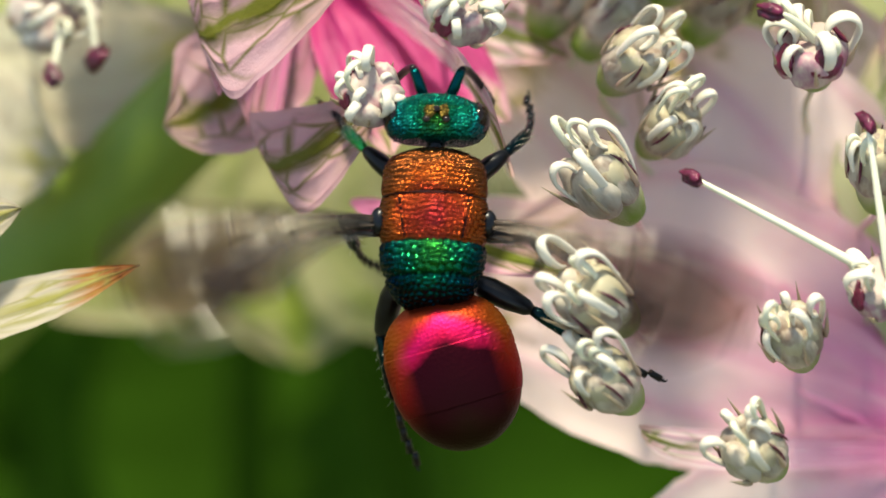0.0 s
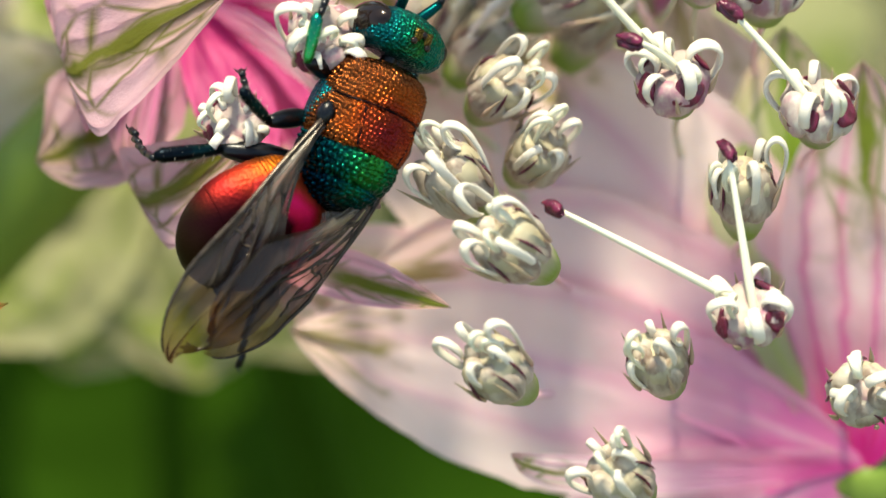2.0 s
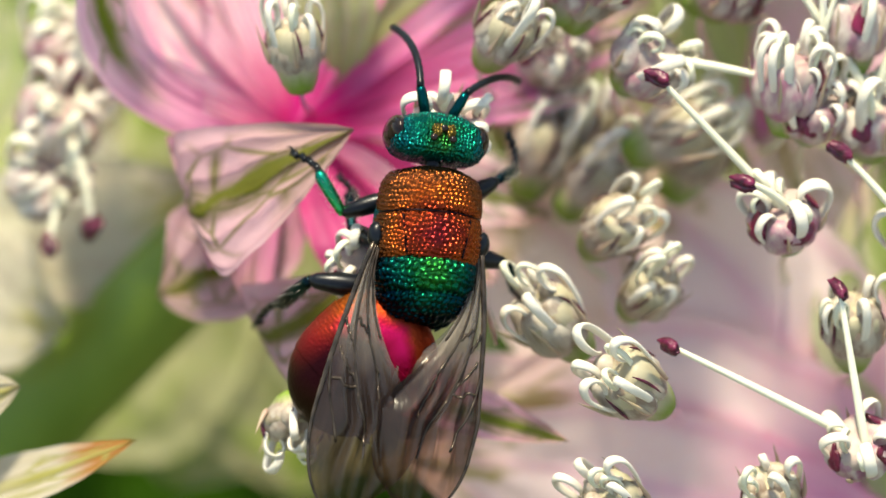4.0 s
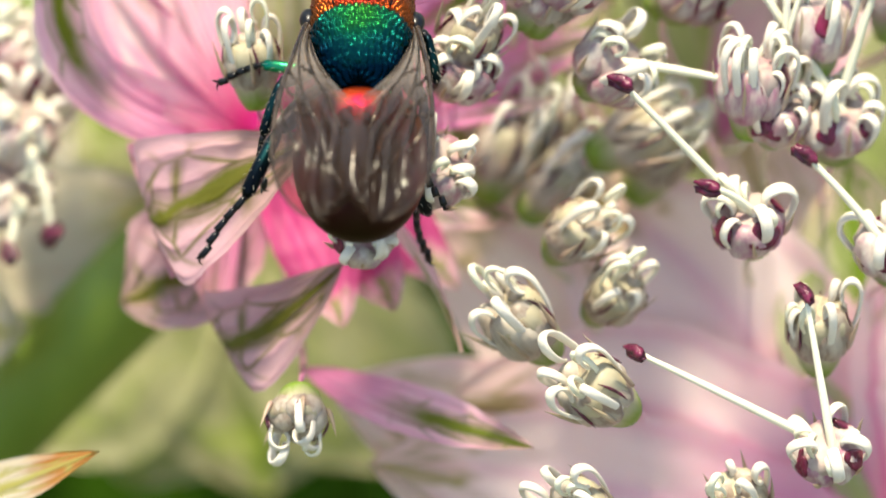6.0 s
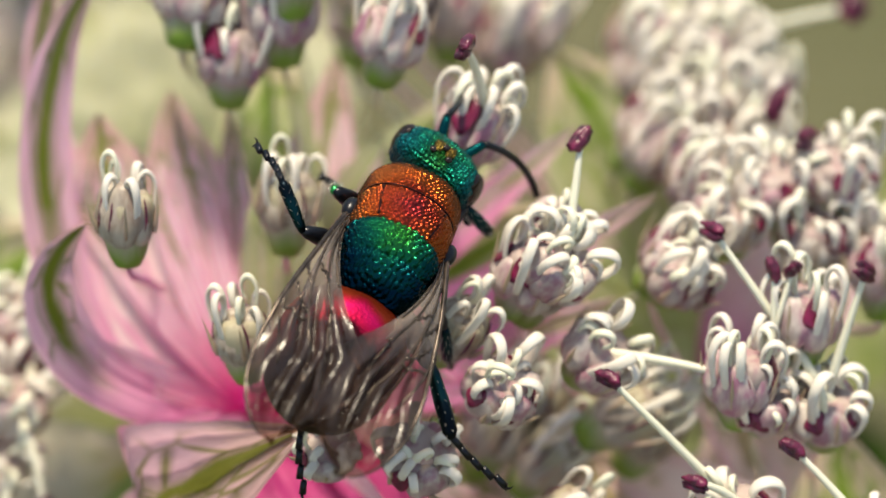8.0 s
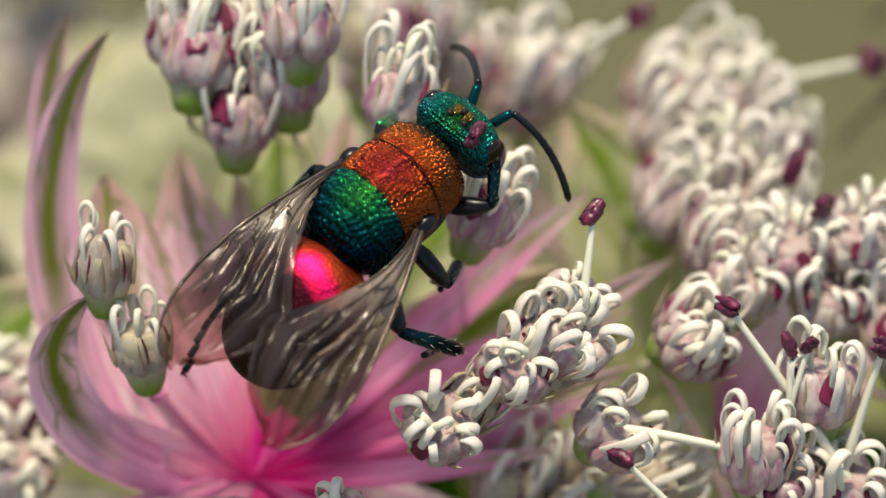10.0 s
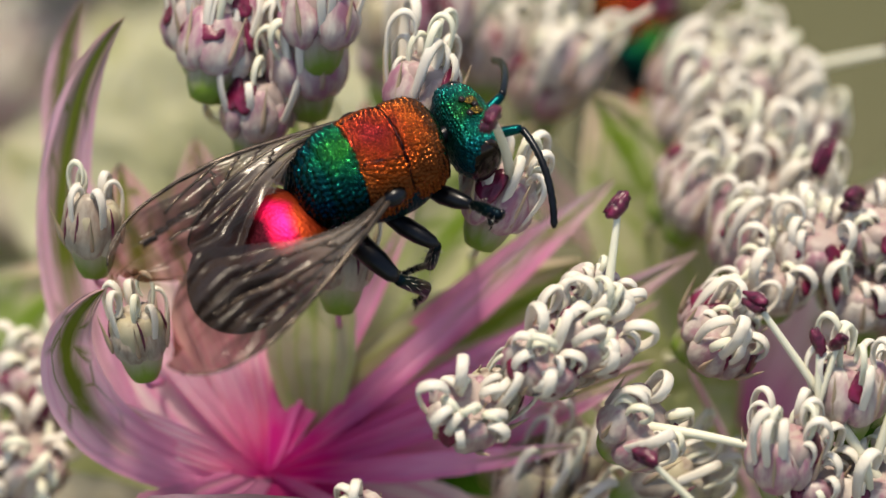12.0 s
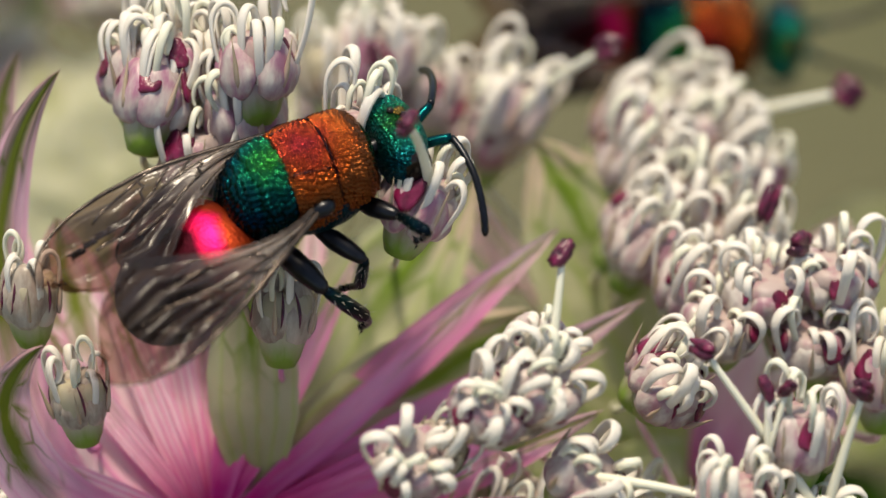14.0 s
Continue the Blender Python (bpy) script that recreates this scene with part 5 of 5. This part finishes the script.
LEG_LEFT_MID = [
    (0, (-1.20, 0.00, -0.80), (-0.95, -0.50, -1.60), (-0.80, -0.90, -2.30)),
    (0.5, (-1.61, -0.22, -1.01), (-2.37, 0.30, -0.76), (-2.47, 0.55, -1.62)),
    (1, (-1.51, -0.60, -0.25), (-2.35, -0.19, -0.11), (-2.04, -0.10, -0.95)),
    (1.5, (-1.54, -0.40, -0.12), (-2.23, 0.16, -0.46), (-2.11, 0.45, -1.30)),
    (2.5, (-1.62, -0.47, -0.76), (-2.52, -0.53, -0.47), (-2.01, -0.63, -1.21)),
    (3.5, (-0.93, 0.13, -1.59), (-0.68, 0.85, -2.16), (-0.30, 1.29, -2.85)),
    (5.8, (-1.47, -0.76, -0.62), (-1.74, -1.37, -1.29), (-1.98, -1.64, -2.12)),
    (6.5, (-1.31, -0.89, -0.39), (-1.60, -1.56, -1.00), (-1.66, -1.99, -1.79)),
    (7.5, (-1.64, -0.44, -0.62), (-2.13, -0.85, 0.08), (-2.13, -0.40, -0.69)),
    (8, (-1.54, -0.51, -0.23), (-2.25, -0.05, 0.21), (-2.70, 0.70, 0.01)),
    (8.5, (-1.57, -0.59, -0.67), (-1.60, -0.97, -1.55), (-1.25, -0.74, -2.35)),
    (11, (-1.50, -0.10, -0.70), (-1.90, -0.50, -1.40), (-2.30, -0.90, -1.90)),
    (14, (-1.50, -0.10, -0.70), (-1.90, -0.50, -1.40), (-2.30, -0.90, -1.90)),
]
LEG_LEFT_HIND = [
    (0, (-0.85, -1.80, -1.10), (-0.55, -2.90, -1.50), (-0.45, -3.80, -1.90)),
    (0.5, (-0.95, -1.80, -1.10), (-0.75, -2.90, -1.50), (-0.65, -3.80, -1.90)),
    (1, (-1.81, -1.21, -0.85), (-3.06, -1.32, -1.22), (-2.47, -1.34, -2.38)),
    (1.5, (-1.73, -1.14, -1.11), (-2.97, -1.50, -1.21), (-2.68, -1.18, -2.44)),
    (2.5, (-1.70, -1.40, -0.98), (-2.74, -2.18, -1.02), (-2.67, -2.35, -2.30)),
    (3.5, (-1.87, -0.77, -0.73), (-2.06, -1.22, -1.94), (-2.22, -1.45, -3.21)),
    (5.8, (-1.50, -1.84, -0.57), (-2.11, -2.80, -1.19), (-3.12, -3.44, -1.70)),
    (6.5, (-1.05, -2.06, -0.87), (-1.28, -3.02, -1.72), (-1.78, -3.90, -2.53)),
    (7.5, (-0.42, -1.87, -1.35), (-0.23, -2.84, -2.19), (-0.12, -3.81, -3.05)),
    (8.5, (-0.35, -1.92, -1.27), (0.07, -2.90, -2.01), (0.61, -3.84, -2.72)),
    (11, (-1.50, -1.60, -0.70), (-1.70, -2.70, -1.30), (-2.10, -3.70, -1.80)),
    (14, (-1.50, -1.60, -0.70), (-1.70, -2.70, -1.30), (-2.10, -3.70, -1.80)),
]
LEG_RIGHT_FORE = [
    (0, (1.15, 1.25, -0.75), (1.50, 1.60, -1.35), (1.70, 2.10, -1.80)),
    (0.5, (1.26, 1.36, -0.39), (1.57, 2.14, -0.23), (1.66, 2.35, -1.00)),
    (1.5, (1.15, 1.25, -0.75), (1.50, 1.60, -1.35), (1.70, 2.10, -1.80)),
    (3.5, (1.15, 1.25, -0.75), (1.50, 1.60, -1.35), (1.70, 2.10, -1.80)),
    (5.8, (1.15, 0.22, -0.04), (1.28, -0.10, -0.82), (1.22, 0.10, -1.59)),
    (6.5, (1.23, 0.11, -0.70), (1.86, -0.28, -1.12), (2.61, -0.40, -1.38)),
    (7.5, (1.15, 1.25, -0.75), (1.50, 1.60, -1.35), (1.70, 2.10, -1.80)),
    (8.5, (0.77, 1.47, 0.03), (0.91, 1.25, -0.78), (1.14, 1.50, -1.50)),
    (11, (1.44, 1.08, -0.56), (1.97, 1.56, -0.10), (1.63, 1.70, -0.80)),
    (12.5, (1.28, 1.34, -0.39), (2.02, 1.62, -0.10), (1.68, 1.71, -0.81)),
    (14, (1.34, 1.23, -0.34), (2.12, 1.49, -0.11), (1.74, 1.60, -0.81)),
]
LEG_RIGHT_MID = [
    (0, (1.50, -0.10, -0.70), (1.90, -0.50, -1.40), (2.30, -0.90, -1.90)),
    (0.5, (1.43, -0.11, -1.30), (0.95, 0.11, -2.09), (1.34, -0.23, -2.83)),
    (1, (1.61, -0.03, -1.02), (1.56, 0.81, -0.59), (1.86, 1.31, -1.28)),
    (1.5, (1.50, -0.10, -0.70), (1.90, -0.50, -1.40), (2.30, -0.90, -1.90)),
    (3.5, (1.50, -0.10, -0.70), (1.90, -0.50, -1.40), (2.30, -0.90, -1.90)),
    (5.8, (1.11, -1.04, -0.72), (1.00, -1.84, -1.21), (1.19, -2.49, -1.80)),
    (6.5, (1.32, -0.88, -0.81), (1.74, -1.51, -1.39), (1.96, -2.16, -1.97)),
    (7.5, (1.57, -0.60, -0.58), (1.95, -0.56, -1.46), (2.14, -0.38, -2.32)),
    (8.5, (1.30, -0.36, -1.38), (1.66, -0.37, -2.26), (2.01, -0.29, -3.09)),
    (11, (1.57, 0.27, -0.94), (1.07, 0.12, -1.74), (0.65, -0.05, -2.51)),
    (12.5, (1.49, 0.48, -0.85), (1.24, 0.30, -1.75), (0.60, 0.22, -2.37)),
    (14, (1.52, 0.41, -0.89), (1.32, 0.23, -1.80), (0.69, 0.13, -2.43)),
]
LEG_RIGHT_HIND = [
    (0, (1.70, -1.40, -0.50), (2.80, -2.00, -0.60), (3.90, -2.80, -0.90)),
    (0.5, (1.60, -1.65, -0.14), (2.24, -2.15, 0.87), (3.46, -2.55, 0.63)),
    (1.5, (0.67, -2.17, -0.78), (0.65, -3.42, -1.14), (0.84, -4.69, -1.32)),
    (2.5, (0.61, -2.16, -0.81), (0.57, -3.41, -1.16), (0.64, -4.68, -1.43)),
    (3.5, (-0.00, -1.93, -1.02), (-0.18, -3.17, -1.37), (0.07, -4.16, -2.17)),
    (5.8, (0.47, -1.68, -1.53), (1.08, -1.55, -2.67), (1.22, -1.71, -3.96)),
    (6.5, (1.28, -1.70, -1.26), (1.45, -2.67, -2.12), (1.61, -3.06, -3.35)),
    (7.5, (1.57, -1.75, -0.63), (2.36, -2.44, -1.40), (3.22, -3.17, -2.06)),
    (8.5, (1.49, -1.83, -0.33), (2.22, -2.90, -0.18), (3.51, -2.89, -0.37)),
    (11, (1.79, -0.84, -1.03), (1.14, -0.22, -1.97), (0.56, -0.06, -3.12)),
    (12.5, (1.72, -0.37, -0.90), (1.65, 0.16, -2.08), (1.10, 0.32, -3.25)),
    (14, (1.74, -0.44, -0.92), (1.80, 0.12, -2.10), (1.23, 0.34, -3.24)),
]


def set_pose(x, y, z, h, p, r):
    """A pose on the slope: heading clockwise from up the slope, pitch of the head outwards, roll of the back to the right."""
    m = Matrix.Rotation(radians(-h), 4, "Z") @ Matrix.Rotation(radians(p), 4, "X") @ Matrix.Rotation(radians(r), 4, "Y")
    return SLOPE @ Matrix.Translation(Vector((x, y, z)) * MM) @ m


def leg_rows(leg, rows):
    femur, tibia, tarsus, bristles, hip, lf, lt = leg
    out = ([], [], [], [])
    for t, knee, ankle, toe in rows:
        knee, ankle, toe = Vector(knee), Vector(ankle), Vector(toe)
        k = hip + (knee - hip).normalized() * lf
        a = k + (ankle - knee).normalized() * lt
        d = (toe - ankle).normalized()
        f = frame_along(hip * MM, k - hip)
        out[0].append((t, f))
        out[1].append((t, f.inverted() @ frame_along(k * MM, a - k)))
        out[2].append((t, f.inverted() @ frame_along(a * MM, d)))
        out[3].append(out[1][-1])
    return out


LEG_REST = {"fore": ((1.15, 1.25, -0.75), (1.5, 1.6, -1.35), (1.7, 2.1, -1.8)), "mid": ((1.5, -0.1, -0.7), (1.9, -0.5, -1.4), (2.3, -0.9, -1.9)),
            "hind": ((1.5, -1.6, -0.7), (1.7, -2.7, -1.3), (2.1, -3.7, -1.8))}
# first the place at rest, then where the floret is pressed to
FLORET_MOVES = {
    "outer": [((-6.09, 3.60, 0.50),), (0, (-6.09, 3.60, 0.50)), (8.7, (-6.09, 3.60, 0.50)), (10.8, (-7.03, 4.38, -0.60)), (14, (-7.31, 4.32, -1.80))],
    "low": [((-4.53, 2.07, 0.50),), (0, (-3.89, 1.30, 0.50)), (5.8, (-3.89, 1.30, 0.50)), (6.5, (-4.32, 0.49, 0.50)), (7, (-4.36, 1.44, 0.50)), (7.5, (-4.04, 1.36, 0.50)), (8, (-3.94, 1.46, 0.50)), (8.5, (-4.53, 2.07, 0.50)), (10.8, (-6.25, 2.73, -0.60)), (14, (-6.46, 2.55, -1.80))],
    "side": [((0.88, 1.16, 0.50),), (0, (1.12, 1.34, -3.50)), (3.7, (1.12, 1.34, -3.50)), (6.5, (-0.09, 0.69, 0.50)), (7, (0.52, 0.27, 0.50)), (7.5, (0.83, 0.46, 0.50)), (8, (0.98, 0.35, 0.50)), (8.5, (0.88, 1.16, 0.50)), (10.8, (1.12, 2.24, 0.50)), (14, (1.15, 2.32, 0.50))],
    "middle": [((-0.53, 0.09, 0.50),), (0, (-0.99, -1.29, 0.50)), (2.2, (-0.99, -1.29, 0.50)), (3.0, (0.05, 0.01, 0.50)), (3.6, (-0.94, -0.10, 0.50)), (5.8, (-0.47, -0.92, 0.50)), (7, (-0.47, -0.92, 0.50)), (8, (-0.54, -0.83, 0.50)), (8.7, (-0.53, 0.09, 0.50)), (10.8, (-0.24, 1.35, 0.50)), (14, (-0.21, 1.46, 0.50))],
    "front": [((-2.16, -0.11, 0.50),), (0, (-2.60, -2.77, 0.50)), (2.5, (-2.60, -2.61, 0.50)), (3.0, (-2.19, -0.95, 0.50)), (3.5, (-2.63, -2.89, 0.50)), (5.8, (-1.77, -1.99, 0.50)), (7, (-1.77, -1.99, 0.50)), (7.5, (-2.27, -1.36, 0.50)), (8.5, (-2.16, -0.11, 0.50)), (10.8, (-2.13, -0.48, 0.50)), (14, (-2.09, -0.36, 0.50))],
    "fed": [((0, 0, 0),), (0, (0.60, -0.60, 0)), (8.7, (0.60, -0.60, 0)), (11, (0.55, -1.05, 0)), (12, (0.45, -0.75, 0)), (12.8, (0.20, -0.40, 0)), (13.5, (0, 0, 0)), (14, (0.03, 0.04, 0))],
    "hidden": [((0, 0, 0),), (0, (0, 0, 0)), (8.7, (0, 0, 0)), (10.8, (0.50, 0.10, 0)), (14, (0.50, 0.10, 0))],
    "hanging": [((0, 0, 0),), (0, (1.97, -2.46, -0.4)), (0.4, (0.87, -0.64, -0.4)), (0.8, (-0.20, -0.90, -0.4)), (1.5, (-0.13, -0.26, -0.4)), (2.6, (0.50, 1.60, -0.4)), (3.0, (-0.42, 0, 0)), (3.5, (-0.86, -0.38, 0)), (5.8, (0, 0, 0)), (14, (0, 0, 0))],
}
# how far the buds beside the wasp are pressed out of their places
BUD_MOVES = {
    0: [(0, -0.97, -1.55, 0), (0.4, -0.80, -1.10, 0), (0.8, -0.08, -0.2, 0), (1.5, 0, 0, 0), (14, 0, 0, 0)],
    1: [(0, -0.22, -0.43, 0), (0.7, -0.26, 0, 0), (1.5, -0.40, 0.09, 0), (3.0, -0.44, 0.2, 0), (3.5, -0.83, 0.07, 0), (5.8, -0.75, 0.14, 0), (14, -0.75, 0.14, 0)],
    2: [(0, -0.60, -0.79, 0), (0.4, -0.53, -0.72, 0), (0.8, -0.24, -0.1, 0), (1.5, -0.11, -0.05, 0), (14, -0.11, -0.05, 0)],
}
# turn of the left and right antenna, and how far they hang
ANTENNA_ROWS = [(0, 0, 0, -85), (0.5, 10, 10, -65), (1.2, 30, 40, -30), (1.5, 10, 0, -40), (2.5, 0, 20, -40), (3.5, -10, 40, -30), (5.8, 0, 0, -50), (7.0, 0, 20, -50), (7.5, -20, 60, -30), (8.0, -10, 40, -35), (8.5, -30, 0, -40), (10.8, 60, 95, -20), (11.0, 55, 95, -20), (11.5, 45, 70, -15), (14, 45, 72, -15)]
HEAD_ROWS = [(0, 0, -10), (0.5, 0, -12), (1, 0, -12), (2.5, -6, -12), (3.5, -4, -12), (5.8, 0, -6), (7, -12, 4), (7.5, -18, 6), (8.0, -14, 6), (8.5, 2, 4), (10.8, 0, -14), (11, -6, -16), (12.5, 2, -20), (14, 2, -18)]
ABDOMEN_ROWS = [(0, 18, 0), (0.5, 0, 6), (1, -22, 8), (1.5, -40, 10), (2.5, -40, 12), (3.5, -44, 12), (5.8, 2, 32), (6.5, 3, 40), (7, 0, 22), (7.5, 0, 14), (8.0, -4, 12), (8.5, -11, 12), (10.8, 20, 14), (14, 20, 14)]
WING_ROWS = [(0, 84, 78, 14, 0), (0.1, 20, 2, 34, 5), (0.2, 34, 8, 14, 8), (0.3, 22, 6, 12, 8), (0.5, 17, -5, 10, 8), (1.0, 20, -20, 11, 8), (1.5, 19, -22, 10, 6), (2.5, 15, -9, 10, 6), (3.5, 12, -4, 13, 4), (5.8, 3, 0, 8, 0), (6.5, 3, 4, 9, 0), (7.0, 2, 4, 9, 0), (7.5, 1, 5, 8, 0), (8.5, 6, 7, 8, 0), (10.8, -4, 25, 13, 12), (14, -4, 25, 13, 12)]


def motions():
    root, head, waist, wings, legs, antennae = wasp
    walk(root, [(t, set_pose(*row)) for t, *row in WASP_ROWS])
    other, *rest = other_wasp
    walk(other, [(t, set_pose(*place, *angles)) for t, place, *angles in OTHER_ROWS])
    rest[0].matrix_basis = pose(0, 1.33 * MM, 0.02 * MM, -12)
    for wing, s, name in rest[2]:
        wing.matrix_basis = pose(s * 0.84 * MM, -0.3 * MM, 0.42 * MM, -8, s * 8, s * 8)
    for key, (femur, tibia, tarsus, bristles, hip, lf, lt) in rest[3].items():
        knee, ankle, toe = LEG_REST[key.split("_")[1]]
        side = Vector((-1, 1, 1)) if key.startswith("left") else Vector((1, 1, 1))
        for ob, keyed in zip((femur, tibia, tarsus, bristles), leg_rows(rest[3][key], [(0, Vector(knee) * side, Vector(ankle) * side, Vector(toe) * side)])):
            ob.matrix_basis = keyed[0][1]
    for key, rows in FLORET_MOVES.items():
        ob = A_FLORETS[key]
        still = ob.matrix_basis.copy()
        home = site(rows[0][0])
        walk(ob, [(t, Matrix.Translation(site(p) - home) @ still) for t, p in rows[1:]])
    for k, rows in BUD_MOVES.items():
        still = B_FLORETS[k].matrix_basis.copy()
        walk(B_FLORETS[k], [(t, Matrix.Translation(turn(p) * MM) @ still) for t, *p in rows])
    walk(head, [(t, pose(0, 1.30 * MM, 0.02 * MM, p, 0, h)) for t, h, p in HEAD_ROWS])
    walk(waist, [(t, pose(0, -1.2 * MM, -0.15 * MM, p, 0, h)) for t, h, p in ABDOMEN_ROWS])
    for s, fl in zip((-1, 1), antennae):
        walk(fl, [(t, pose(s * 0.42 * MM, 1.42 * MM, 0.2 * MM, hang, 0, -s * (left if s < 0 else right))) for t, left, right, hang in ANTENNA_ROWS])
    for wing, s, name in wings:
        low, fold = (0.0, 0) if name == "forewing" else (-0.10, 9)
        walk(wing, [(t, pose(s * 0.89 * MM, (0.02 if name == "forewing" else -0.22) * MM, (0.26 + low) * MM, -lift, s * 8 + tilt, s * ((left if s < 0 else right) - fold))) for t, left, right, lift, tilt in WING_ROWS])
    for name, rows in (("left_fore", LEG_LEFT_FORE), ("left_mid", LEG_LEFT_MID), ("left_hind", LEG_LEFT_HIND), ("right_fore", LEG_RIGHT_FORE), ("right_mid", LEG_RIGHT_MID), ("right_hind", LEG_RIGHT_HIND)):
        for ob, keyed in zip(legs[name][:4], leg_rows(legs[name], rows)):
            walk(ob, keyed)


motions()
